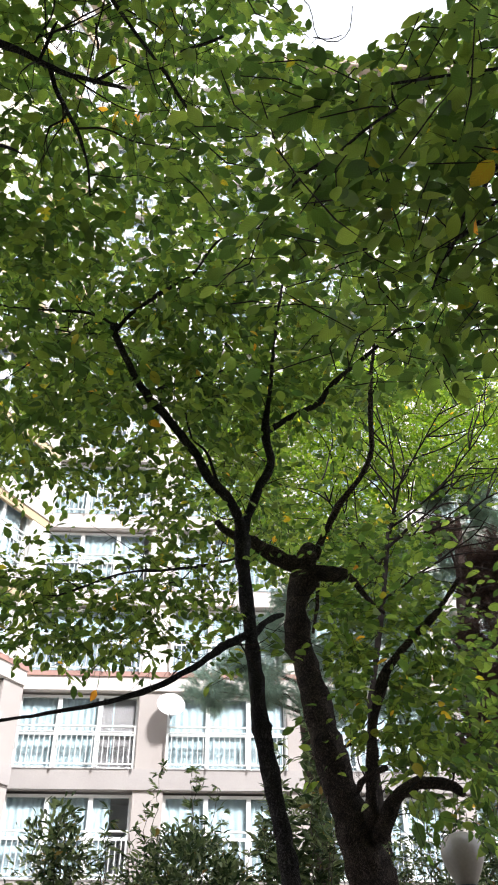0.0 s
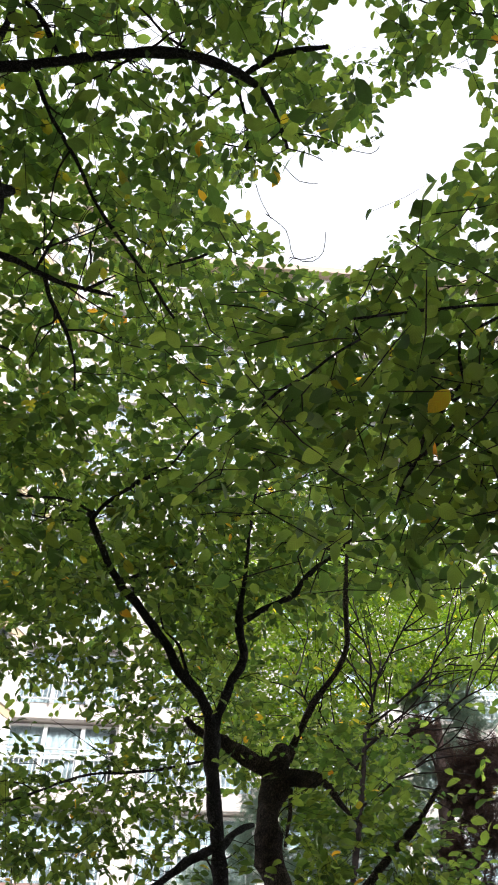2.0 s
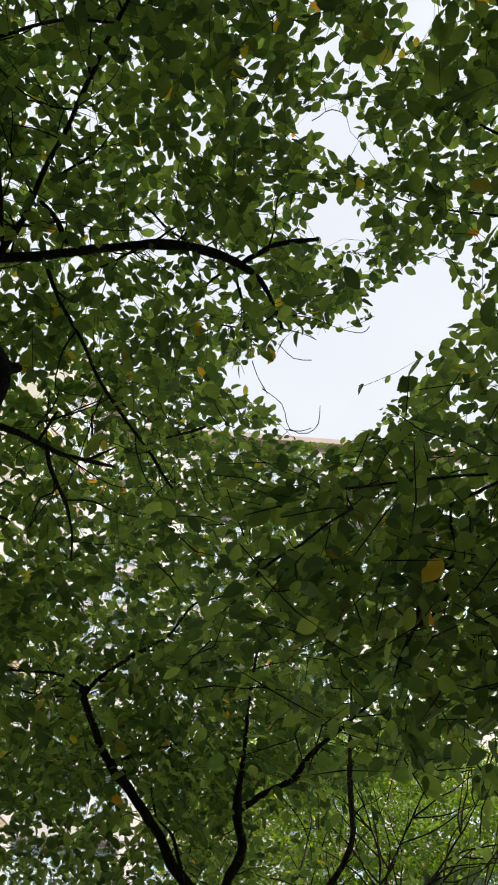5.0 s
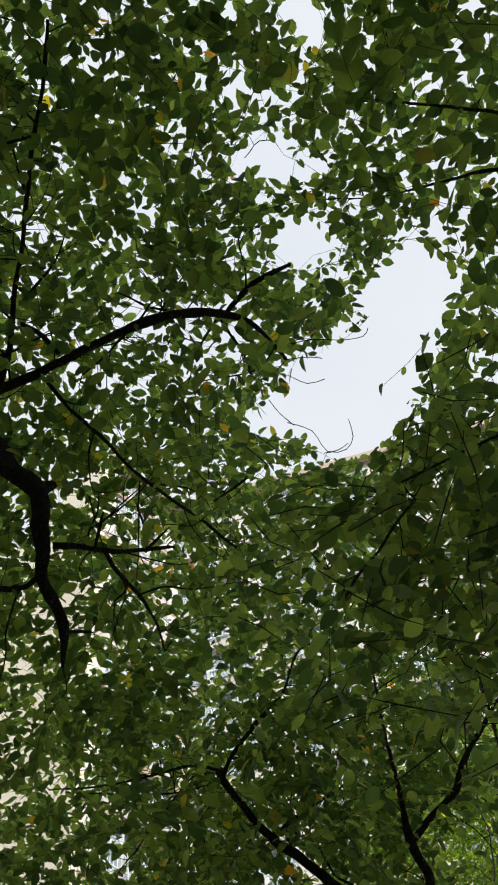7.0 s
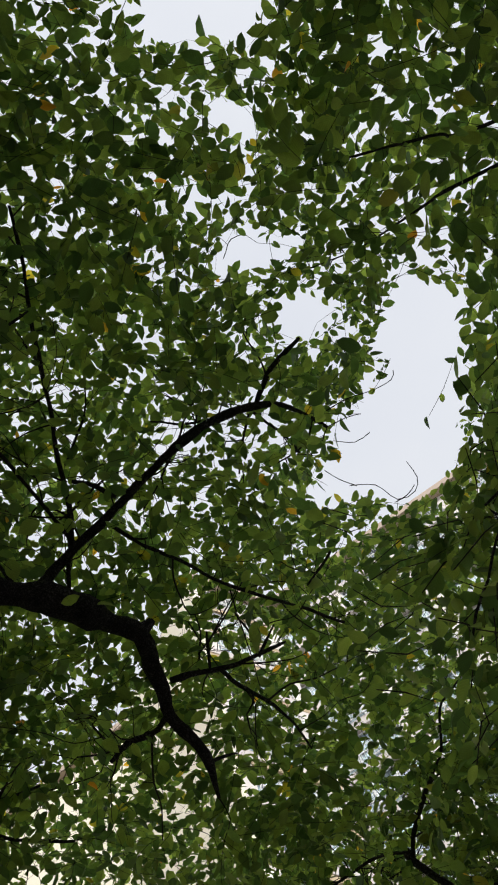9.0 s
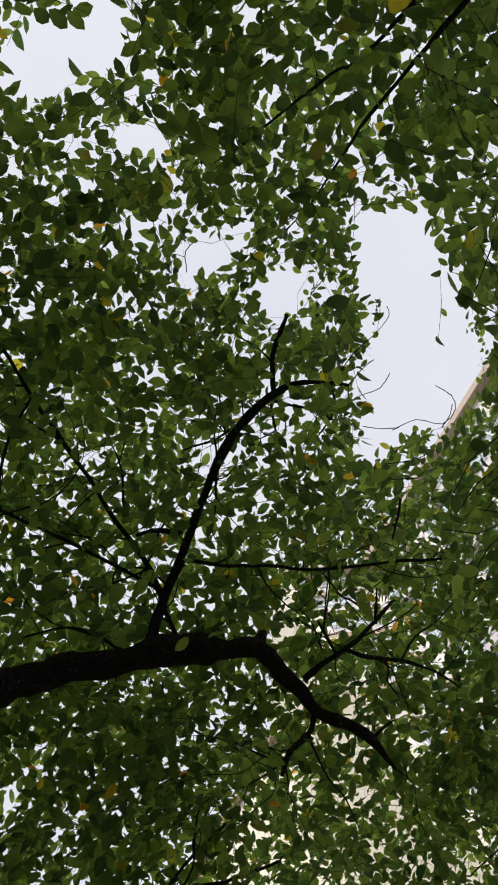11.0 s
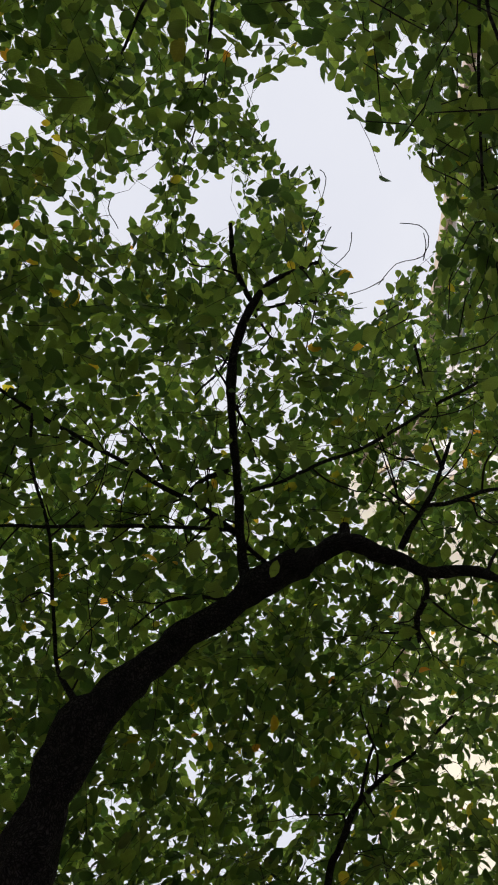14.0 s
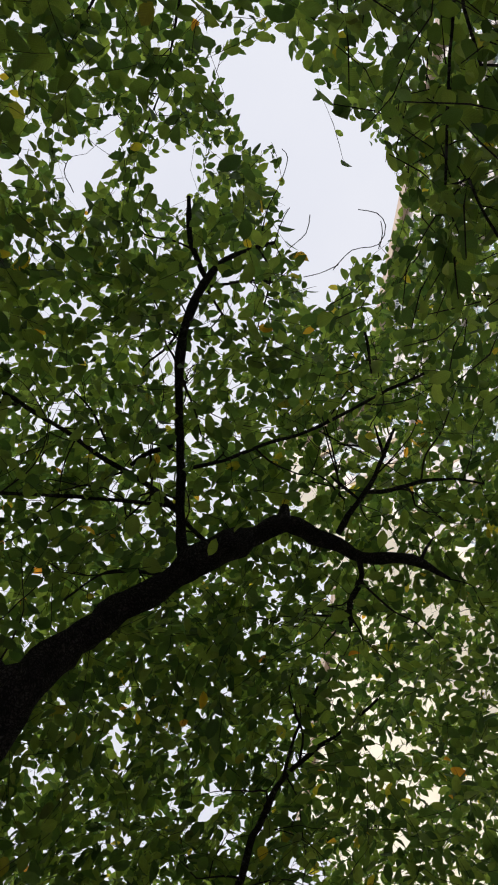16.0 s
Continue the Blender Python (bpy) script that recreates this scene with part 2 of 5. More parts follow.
def box(bm, x0, x1, y0, y1, z0, z1, bevel=0.0):
    made = bmesh.ops.create_cube(bm, size=1.0)["verts"]
    for v in made:
        v.co = Vector(((x0 + x1) / 2 + v.co.x * (x1 - x0), (y0 + y1) / 2 + v.co.y * (y1 - y0), (z0 + z1) / 2 + v.co.z * (z1 - z0)))
    if bevel:
        edges = list({e for v in made for e in v.link_edges})
        bmesh.ops.bevel(bm, geom=edges, offset=bevel, segments=2, affect='EDGES')
    return bm


def glide(points, radii, step):
    """Catmull-Rom through the control points, resampled at about step metres."""
    p = np.array(points, float)
    r = np.array(radii, float)
    ext = np.vstack([2 * p[0] - p[1], p, 2 * p[-1] - p[-2]])
    rx = np.concatenate([[r[0]], r, [r[-1]]])
    out, ro = [], []
    for i in range(1, len(ext) - 2):
        a, b, c, d = ext[i - 1], ext[i], ext[i + 1], ext[i + 2]
        n = max(1, int(np.ceil(np.linalg.norm(c - b) / step)))
        for k in range(n):
            u = k / n
            out.append(0.5 * (2 * b + (c - a) * u + (2 * a - 5 * b + 4 * c - d) * u * u + (3 * b - a - 3 * c + d) * u ** 3))
            ro.append(rx[i] + (rx[i + 1] - rx[i]) * u)
    out.append(ext[-2])
    ro.append(rx[-2])
    return np.array(out), np.array(ro)


def tube(path, radii, sides, rough=0.0, seed=0.0):
    """Verts and faces of a round, knobbly, tapered limb."""
    n = len(path)
    tang = np.gradient(path, axis=0)
    tang /= np.linalg.norm(tang, axis=1)[:, None] + 1e-9
    ref = np.array([0.31, 0.17, 0.93]) if abs(tang[0][2]) < 0.9 else np.array([1.0, 0.1, 0.0])
    verts, faces = [], []
    u = np.cross(tang[0], ref)
    for i in range(n):
        u = u - tang[i] * (u @ tang[i])
        u /= np.linalg.norm(u) + 1e-9
        v = np.cross(tang[i], u)
        for k in range(sides):
            a = 2 * math.pi * k / sides
            way = u * math.cos(a) + v * math.sin(a)
            q = radii[i]
            if rough:
                c = path[i] + way * q
                q *= 1 + rough * (noise.noise(Vector((c[0] * 9 + seed, c[1] * 9, c[2] * 5))) + 0.6 * noise.noise(Vector((c[0] * 26, c[1] * 26 + seed, c[2] * 15))))
            verts.append(tuple(path[i] + way * q))
    for i in range(n - 1):
        for k in range(sides):
            a, b = i * sides + k, i * sides + (k + 1) % sides
            faces.append((a, b, b + sides, a + sides))
    faces.append(tuple(range(sides - 1, -1, -1)))
    faces.append(tuple(range((n - 1) * sides, n * sides)))
    return verts, faces


# leaf blade: base at the origin, tip along +x, upper side +z
def leaf_template(us, ws, fold=0.16, droop=0.16):
    v, rows = [], []
    for u, w in zip(us, ws):
        z = -droop * u * u
        if w == 0:
            rows.append((len(v),))
            v.append((u, 0, z))
        else:
            rows.append((len(v), len(v) + 1, len(v) + 2))
            v += [(u, w, z + fold * w), (u, 0, z), (u, -w, z + fold * w)]
    f = []
    a, b = rows[0], rows[1]
    f += [(a[0], b[1], b[0]), (a[0], b[2], b[1])]
    for a, b in zip(rows[1:-2], rows[2:-1]):
        f += [(a[0], a[1], b[1]), (a[0], b[1], b[0]), (a[1], a[2], b[2]), (a[1], b[2], b[1])]
    a, b = rows[-2], rows[-1]
    f += [(a[0], a[1], b[0]), (a[1], a[2], b[0])]
    return np.array(v, float), np.array(f, int)


LEAF_V, LEAF_F = leaf_template((0, 0.15, 0.42, 0.74, 1.0), (0, 0.31, 0.50, 0.39, 0))
SLIM_V, SLIM_F = leaf_template((0, 0.3, 0.65, 1.0), (0, 0.46, 0.42, 0))
FINE_V, FINE_F = leaf_template((0, 0.06, 0.16, 0.3, 0.45, 0.6, 0.75, 0.88, 0.95, 1.0), (0, 0.15, 0.33, 0.46, 0.5, 0.47, 0.36, 0.19, 0.07, 0))


def fine_leaf(material):
    return mesh_of("leaf", [tuple(v) for v in FINE_V], [tuple(int(i) for i in f) for f in FINE_F], material)


leaf_mesh, back_leaf_mesh, shrub_leaf_mesh = fine_leaf(leaf_one), fine_leaf(back_one), fine_leaf(shrub_one)


def frames_of(ways, ups):
    x = ways / np.linalg.norm(ways, axis=1)[:, None]
    y = np.cross(ups, x)
    y /= np.linalg.norm(y, axis=1)[:, None] + 1e-9
    return x, y, np.cross(x, y)


def leaf_sheet(name, at, ways, ups, lengths, widths, material, parent, t=LEAF_V, tris=LEAF_F):
    """All leaves past the nearest, joined into one part."""
    x, y, z = frames_of(ways, ups)
    curl = np.random.uniform(0.3, 1.9, len(at))
    v = (at[:, None, :] + (t[None, :, 0] * lengths[:, None])[:, :, None] * x[:, None, :]
         + (t[None, :, 1] * widths[:, None])[:, :, None] * y[:, None, :]
         + (t[None, :, 2] * (lengths * curl)[:, None])[:, :, None] * z[:, None, :])
    n, k = len(at), len(t)
    f = (tris[None] + (np.arange(n) * k)[:, None, None]).reshape(-1, 3)
    me = bpy.data.meshes.new(name)
    me.vertices.add(n * k)
    me.vertices.foreach_set("co", v.reshape(-1).astype(np.float32))
    me.loops.add(len(f) * 3)
    me.loops.foreach_set("vertex_index", f.reshape(-1).astype(np.int32))
    me.polygons.add(len(f))
    me.polygons.foreach_set("loop_start", (np.arange(len(f)) * 3).astype(np.int32))
    me.polygons.foreach_set("use_smooth", np.ones(len(f), dtype=bool))
    me.materials.append(material)
    me.update(calc_edges=True)
    flat = np.tile(np.stack([t[:, 0], t[:, 1], np.zeros(k)], axis=1), (n, 1))
    me.attributes.new("blade", 'FLOAT_VECTOR', 'POINT').data.foreach_set("vector", flat.reshape(-1).astype(np.float32))
    ob = new(name, me)
    ob.parent = parent
    return tagged(ob, kind="stuff")


def single_leaves(at, ways, ups, lengths, widths, mesh, parent):
    x, y, z = frames_of(ways, ups)
    for i in range(len(at)):
        ob = new("leaf", mesh)
        ob.parent = parent
        ob.matrix_basis = Matrix(((x[i][0] * lengths[i], y[i][0] * widths[i], z[i][0] * lengths[i], at[i][0]),
                                  (x[i][1] * lengths[i], y[i][1] * widths[i], z[i][1] * lengths[i], at[i][1]),
                                  (x[i][2] * lengths[i], y[i][2] * widths[i], z[i][2] * lengths[i], at[i][2]),
                                  (0, 0, 0, 1)))


# ---- ground ----
gv, gf = [], []
R_STEPS = (0, 1, 2, 3.5, 5, 7, 10, 14, 20, 40, 100, 400, 2000)
for r in R_STEPS:
    for k in range(48):
        a = 2 * math.pi * k / 48
        h = 0.05 * noise.noise(Vector((r * math.cos(a) * 0.6, r * math.sin(a) * 0.6, 3))) if 0 < r < 20 else 0
        gv.append((r * math.cos(a), r * math.sin(a), h - 0.02))
for i in range(len(R_STEPS) - 1):
    for k in range(48):
        a, b = i * 48 + k, i * 48 + (k + 1) % 48
        gf.append((a, b, b + 48, a + 48))
ground = tagged(new("ground", mesh_of("ground", gv, gf, soil)), "plain unseen soil ground under the trees, paled to bounce light up", "ground", kind="structure")

# ---- trees: limbs ----
TREES = {}
SPUR = np.random.default_rng(23)
KINDS = {
    'slender': ("slender dark-barked tree with forked crown, green and a few yellow leaves", bark),
    'old': ("old thick-trunked tree with broken top and rough brown bark", bark_old),
    'overhead': ("leaning tree with dark thick limb spreading overhead, green leaves", bark),
    'side': ("leafy tree whose low drooping branches hold large dark leaves", bark),
    'back': ("pale green many-stemmed tree standing farther back", twig_bark),
}
for key, (label, _) in KINDS.items():
    TREES[key] = dict(thing=tagged(new("tree"), label, "tree", "trees in the garden"), nodes=[], sizes=[], spurs=[])


def limb(key, name, *points):
    tree = TREES[key]
    path, radii = glide([p[:3] for p in points], [p[3] for p in points], 0.06 if name == "trunk" else 0.05)
    thick = max(radii)
    if name != "trunk" or key == 'overhead':
        for i in range(2, len(path) - 1):
            p = path[i].copy()
            wob = min(0.024, 0.45 * radii[i] + 0.006) * (0.5 if thick > 0.05 else 1.0)
            path[i] += [wob * (noise.noise(Vector((*(p * 4 + k * 7.3),))) + 0.5 * noise.noise(Vector((*(p * 11 + k * 5.1),)))) for k in range(3)]
    radii = radii * np.array([1 + (0.3 * max(0.0, noise.noise(Vector((*(p * 4.5 + 31),)))) + 0.1 * noise.noise(Vector((*(p * 11),))) + 0.45 * max(0.0, noise.noise(Vector((*(p * 8 + 17),))) - 0.22)) for p in path])
    sides = 14 if thick > 0.08 else 10 if thick > 0.03 else 7
    v, f = tube(path, radii, sides, 0.34 if thick > 0.05 else 0.22, len(tree["nodes"]) * 0.37)
    ob = new(name, mesh_of(name, v, f, twig_bark if name == 'twig' else KINDS[key][1]))
    ob.parent = tree["thing"]
    if name == "limb" and key not in ('back', 'side'):
        k = 3
        while k < len(path) - 2:
            ahead = path[k + 1] - path[k - 1]
            ahead /= np.linalg.norm(ahead) + 1e-9
            tree["spurs"].append((path[k].copy(), ahead, float(radii[k])))
            k += int(SPUR.integers(2, 6))
    tree["nodes"] += [tuple(p) for p in path[(len(path) // 2 if name == "trunk" else 2):]]
    tree["sizes"] += [float(r) for r in radii[(len(radii) // 2 if name == "trunk" else 2):]]


# slender
limb('slender', 'trunk', (0.5,4.95,-0.1,0.09), (0.4,4.93,1.0,0.072), (0.23,4.89,2.27,0.052), (0.15,4.9,2.78,0.048), (0.08,4.9,3.10,0.046), (0.07,4.9,3.2,0.063), (0.055,4.9,3.3,0.045), (0.01,4.9,3.75,0.043), (-0.04,4.9,4.27,0.044), (-0.05,4.9,4.51,0.055))
limb('slender', 'limb', (-0.05,4.9,4.49,0.039), (-0.11,4.78,4.67,0.035), (-0.28,4.66,4.85,0.033), (-0.51,4.52,5.15,0.029), (-0.72,4.37,5.36,0.026), (-0.95,4.21,5.75,0.026), (-0.92,4.1,5.73,0.018))
limb('slender', 'limb', (-0.93,4.1,5.73,0.012), (-1.12,3.92,5.67,0.009), (-1.33,3.72,5.48,0.007), (-1.52,3.51,5.3,0.006), (-1.72,3.27,5.14,0.004))
limb('slender', 'limb', (-0.92,4.1,5.66,0.017), (-0.81,4.02,5.75,0.016), (-0.62,3.95,5.89,0.012), (-0.39,3.88,6.01,0.010), (-0.22,3.79,6.23,0.008), (-0.09,3.7,6.19,0.006), (0.11,3.6,6.16,0.004))
limb('slender', 'limb', (-0.05,4.9,4.51,0.034), (0.04,4.83,4.77,0.030), (0.16,4.76,5.03,0.027), (0.11,4.7,5.25,0.025), (0.15,4.63,5.58,0.017), (0.2,4.56,6.09,0.013), (0.27,4.49,6.59,0.009))
limb('slender', 'limb', (0.11,4.85,5.35,0.022), (0.29,4.77,5.45,0.021), (0.5,4.68,5.5,0.021), (0.66,4.59,5.67,0.018), (0.9,4.48,5.83,0.015), (1.17,4.35,6.0,0.010))
limb('slender', 'limb', (-0.0,4.9,3.8,0.026), (-0.14,4.8,3.67,0.023), (-0.37,4.69,3.46,0.019), (-0.73,4.54,3.25,0.014), (-1.03,4.38,3.12,0.011), (-1.27,4.21,3.02,0.009), (-1.45,4.05,2.99,0.006))
limb('slender', 'limb', (-0.0,4.9,3.76,0.024), (0.13,5.0,3.93,0.022), (0.22,5.1,4.02,0.013))
limb('slender', 'limb', (-0.7,4.34,5.32,0.012), (-0.55,4.3,5.35,0.010), (-0.37,4.25,5.37,0.008), (-0.12,4.2,5.41,0.005))
limb('slender', 'limb', (-0.08,4.85,4.31,0.010), (-0.36,4.67,4.14,0.009), (-0.72,4.47,4.0,0.007), (-1.0,4.25,3.77,0.006), (-1.15,4.04,3.58,0.004))
limb('slender', 'limb', (-0.18,4.8,4.79,0.012), (-0.3,4.69,5.05,0.010), (-0.4,4.58,5.12,0.008), (-0.48,4.47,5.39,0.006))
limb('slender', 'limb', (-0.94,4.09,5.62,0.006), (-1.17,3.96,5.52,0.006), (-1.37,3.81,5.44,0.005), (-1.57,3.65,5.39,0.004), (-1.73,3.5,5.33,0.003))
limb('slender', 'limb', (-0.98,4.08,5.7,0.008), (-1.08,3.98,5.63,0.006), (-1.22,3.86,5.34,0.006), (-1.36,3.73,5.0,0.004), (-1.42,3.63,4.81,0.003))
limb('slender', 'limb', (-0.91,4.1,5.56,0.006), (-1.04,3.97,5.29,0.005), (-1.14,3.83,4.99,0.004), (-1.19,3.71,4.81,0.003))
limb('slender', 'limb', (-0.94,4.09,5.77,0.006), (-1.06,3.96,5.8,0.004), (-1.17,3.83,5.81,0.003), (-1.28,3.68,5.85,0.003))
limb('slender', 'limb', (-0.64,4.15,6.06,0.006), (-0.67,4.07,5.92,0.005), (-0.88,3.95,6.3,0.004), (-1.04,3.84,6.47,0.003), (-1.18,3.72,6.62,0.003))
limb('slender', 'limb', (-0.84,4.12,5.81,0.006), (-0.75,4.06,5.76,0.006), (-0.48,4.02,5.8,0.005), (-0.26,3.97,5.78,0.004), (-0.02,3.9,5.66,0.003))
limb('slender', 'limb', (-0.65,4.15,6.12,0.006), (-0.36,4.03,6.04,0.004), (-0.02,3.9,5.89,0.003))
limb('slender', 'limb', (-0.71,4.14,5.28,0.005), (-0.68,4.04,5.27,0.004), (-0.59,3.96,5.43,0.003), (-0.52,3.86,5.55,0.003))
limb('slender', 'limb', (-0.51,4.17,4.92,0.005), (-0.57,4.06,5.04,0.004), (-0.48,3.97,5.25,0.003), (-0.41,3.88,5.37,0.003))
# old
limb('old', 'trunk', (1.15,5.6,-0.1,0.26), (1.0,5.58,1.0,0.215), (0.76,5.55,2.36,0.135), (0.68,5.56,2.74,0.124), (0.54,5.57,3.18,0.109), (0.45,5.58,3.62,0.094), (0.36,5.59,4.01,0.078), (0.35,5.59,4.32,0.081), (0.44,5.58,4.72,0.087), (0.48,5.58,4.81,0.066))
limb('old', 'limb', (0.46,5.58,4.62,0.065), (0.23,5.52,4.68,0.058), (0.02,5.45,4.77,0.05), (-0.17,5.37,4.83,0.032), (-0.24,5.29,4.87,0.018))
limb('old', 'limb', (0.46,5.58,4.59,0.065), (0.62,5.46,4.52,0.06), (0.7,5.35,4.45,0.034), (0.82,5.24,4.21,0.017), (0.9,5.12,4.04,0.011))
limb('old', 'limb', (0.5,5.58,4.71,0.029), (0.6,5.47,4.92,0.026), (0.72,5.35,5.11,0.024), (0.93,5.22,5.36,0.022), (0.96,5.11,5.7,0.019), (1.0,5.0,6.14,0.015), (1.06,4.89,6.61,0.012))
limb('old', 'limb', (0.73,5.5,2.72,0.052), (0.75,5.41,2.9,0.04), (0.76,5.31,3.14,0.036), (0.78,5.21,3.37,0.033), (0.87,5.11,3.63,0.033), (0.99,4.99,3.75,0.029), (1.17,4.85,3.9,0.023), (1.33,4.72,4.09,0.012))
limb('old', 'limb', (0.77,5.45,2.71,0.049), (0.86,5.36,2.89,0.044), (0.98,5.26,2.97,0.04), (1.16,5.15,2.95,0.034), (1.23,5.05,2.87,0.017))
limb('old', 'limb', (0.66,5.46,2.99,0.024), (0.72,5.35,3.04,0.019), (0.83,5.23,3.07,0.016))
limb('old', 'limb', (0.5,5.48,4.45,0.016), (0.48,5.43,4.2,0.014), (0.44,5.38,4.02,0.01))
# overhead
limb('overhead', 'limb', (-0.93,1.8,4.99,0.006), (-0.88,1.76,5.09,0.005), (-0.84,1.73,5.16,0.004), (-0.82,1.65,5.26,0.003))
limb('overhead', 'limb', (-0.89,1.75,5.03,0.005), (-0.76,1.75,5.12,0.004), (-0.66,1.74,5.2,0.003), (-0.55,1.71,5.28,0.003))
limb('overhead', 'limb', (-0.84,1.62,5.1,0.003), (-0.86,1.8,5.07,0.003), (-0.87,1.94,5.05,0.002), (-0.84,2.06,5.04,0.002))
limb('overhead', 'limb', (-0.6,1.64,5.14,0.003), (-0.66,1.8,5.11,0.003), (-0.72,1.96,5.07,0.002), (-0.78,2.1,5.04,0.002))
limb('overhead', 'trunk', (-2.95,-0.35,-0.1,0.190), (-2.8,-0.3,1.2,0.150), (-2.5,-0.2,2.5,0.122), (-2.06,-0.05,3.5,0.104), (-1.78,0.05,4.02,0.092), (-1.59,0.16,4.2,0.084), (-1.46,0.25,4.32,0.083), (-1.35,0.44,4.43,0.069), (-1.25,0.65,4.54,0.055), (-1.13,0.88,4.62,0.049), (-1.06,1.06,4.69,0.060), (-1,1.25,4.75,0.043), (-0.95,1.39,4.78,0.042), (-1,1.52,4.76,0.034), (-1.03,1.63,4.74,0.031), (-1.08,1.74,4.72,0.027), (-1.06,1.86,4.66,0.023), (-1.06,1.97,4.6,0.021), (-1.09,2.04,4.56,0.015), (-1.11,2.09,4.54,0.008))
limb('overhead', 'limb', (-0.98,1.62,4.74,0.015), (-0.86,1.70,4.78,0.012), (-0.79,1.76,4.80,0.011), (-0.70,1.82,4.83,0.010), (-0.58,1.86,4.86,0.010), (-0.52,1.89,4.88,0.005))
limb('overhead', 'limb', (-0.80,1.76,4.80,0.011), (-0.79,1.88,4.80,0.010), (-0.74,2.03,4.80,0.008), (-0.72,2.20,4.79,0.006), (-0.73,2.35,4.78,0.004))
limb('overhead', 'limb', (-0.65,1.85,4.85,0.009), (-0.58,1.82,4.87,0.007), (-0.51,1.79,4.89,0.003))
limb('overhead', 'limb', (-1.07,1.72,4.70,0.015), (-1.17,1.73,4.68,0.014), (-1.27,1.69,4.66,0.014), (-1.37,1.70,4.64,0.007))
limb('overhead', 'limb', (-1.30,1.70,4.66,0.006), (-1.33,1.59,4.66,0.005), (-1.32,1.44,4.67,0.003))
limb('overhead', 'limb', (-1.26,1.70,4.67,0.005), (-1.36,1.66,4.66,0.004), (-1.46,1.59,4.65,0.003))
limb('overhead', 'limb', (-0.84,1.73,4.80,0.006), (-0.78,1.64,4.84,0.006), (-0.75,1.60,4.86,0.003))
limb('overhead', 'limb', (-0.65,1.86,4.86,0.005), (-0.61,1.74,4.88,0.005), (-0.61,1.63,4.90,0.003))
limb('overhead', 'limb', (-1.05,1.98,4.62,0.008), (-1.00,2.02,4.65,0.006), (-0.96,2.06,4.67,0.003))
limb('overhead', 'limb', (-0.11,1.73,5.00,0.006), (-0.19,1.75,4.97,0.006), (-0.29,1.77,4.95,0.004))
limb('overhead', 'limb', (-1.11,0.92,4.66,0.027), (-1.02,0.93,4.80,0.023), (-0.76,0.94,4.97,0.02), (-0.36,0.92,5.13,0.02), (-0.11,0.98,5.22,0.021), (0.04,1.05,5.29,0.019), (0.15,1.17,5.34,0.012), (0.24,1.37,5.35,0.008))
limb('overhead', 'limb', (0.03,1.05,5.3,0.013), (0.15,0.98,5.35,0.012), (0.27,0.96,5.39,0.013), (0.39,0.95,5.41,0.01))
limb('overhead', 'limb', (-0.95,0.93,4.89,0.013), (-0.82,0.74,4.96,0.012), (-0.65,0.41,5.05,0.01), (-0.49,0.12,5.08,0.009), (-0.37,-0.07,5.09,0.008), (-0.26,-0.28,5.08,0.006))
limb('overhead', 'limb', (-0.93,0.92,4.9,0.01), (-0.92,0.72,4.92,0.008), (-0.92,0.44,4.94,0.008), (-0.91,0.18,4.93,0.007), (-0.9,-0.01,4.91,0.006), (-0.89,-0.22,4.87,0.005))
limb('overhead', 'limb', (-1.06,1.06,4.72,0.012), (-1.01,0.99,4.81,0.01), (-0.97,0.94,4.85,0.008))
limb('overhead', 'limb', (-0.79,0.96,4.98,0.009), (-0.72,1.17,4.99,0.008), (-0.66,1.32,5.01,0.008), (-0.58,1.53,5.01,0.007), (-0.43,1.77,4.98,0.007), (-0.26,2.02,4.92,0.006))
limb('overhead', 'limb', (-0.96,1.36,4.79,0.036), (-0.93,1.39,4.83,0.028), (-0.9,1.40,4.86,0.018))
limb('overhead', 'limb', (-1.44,0.27,4.36,0.018), (-1.39,0.18,4.61,0.007), (-1.16,0.16,4.67,0.008), (-0.9,0.14,4.73,0.007), (-0.6,0.07,4.77,0.006), (-0.43,0.07,4.77,0.004))
limb('overhead', 'limb', (-2.75,-0.2,1.9,0.05), (-2.7,0.6,3.2,0.03), (-2.37,1.26,4.43,0.016), (-2.25,1.37,4.56,0.013), (-2.13,1.49,4.67,0.012), (-2.02,1.66,4.73,0.01), (-1.96,1.8,4.77,0.008), (-1.82,2.0,4.81,0.006))
limb('overhead', 'limb', (-2.11,1.49,4.65,0.009), (-1.96,1.58,4.77,0.007), (-1.78,1.71,4.88,0.005))
limb('overhead', 'limb', (-0.71,0.93,5.11,0.011), (-0.76,0.8,5.08,0.01), (-0.79,0.74,5.03,0.008))
limb('overhead', 'limb', (-0.11,0.99,5.27,0.008), (-0.28,0.92,5.33,0.006), (-0.41,0.82,5.39,0.004))
limb('overhead', 'limb', (-0.39,0.94,5.16,0.007), (-0.53,1.01,5.12,0.004), (-0.65,1.05,5.09,0.003))
limb('overhead', 'limb', (-0.76,0.66,5.0,0.006), (-0.58,0.56,5.13,0.004), (-0.46,0.41,5.25,0.003))
limb('overhead', 'limb', (-0.02,1.06,5.3,0.007), (-0.14,1.17,5.29,0.006), (-0.23,1.26,5.28,0.004))
limb('overhead', 'limb', (0.0,1.07,5.3,0.007), (0.05,1.23,5.3,0.006), (0.06,1.39,5.3,0.004))
limb('overhead', 'limb', (-1.14,0.84,4.64,0.009), (-1.22,0.65,4.87,0.005), (-1.38,0.44,4.89,0.003))
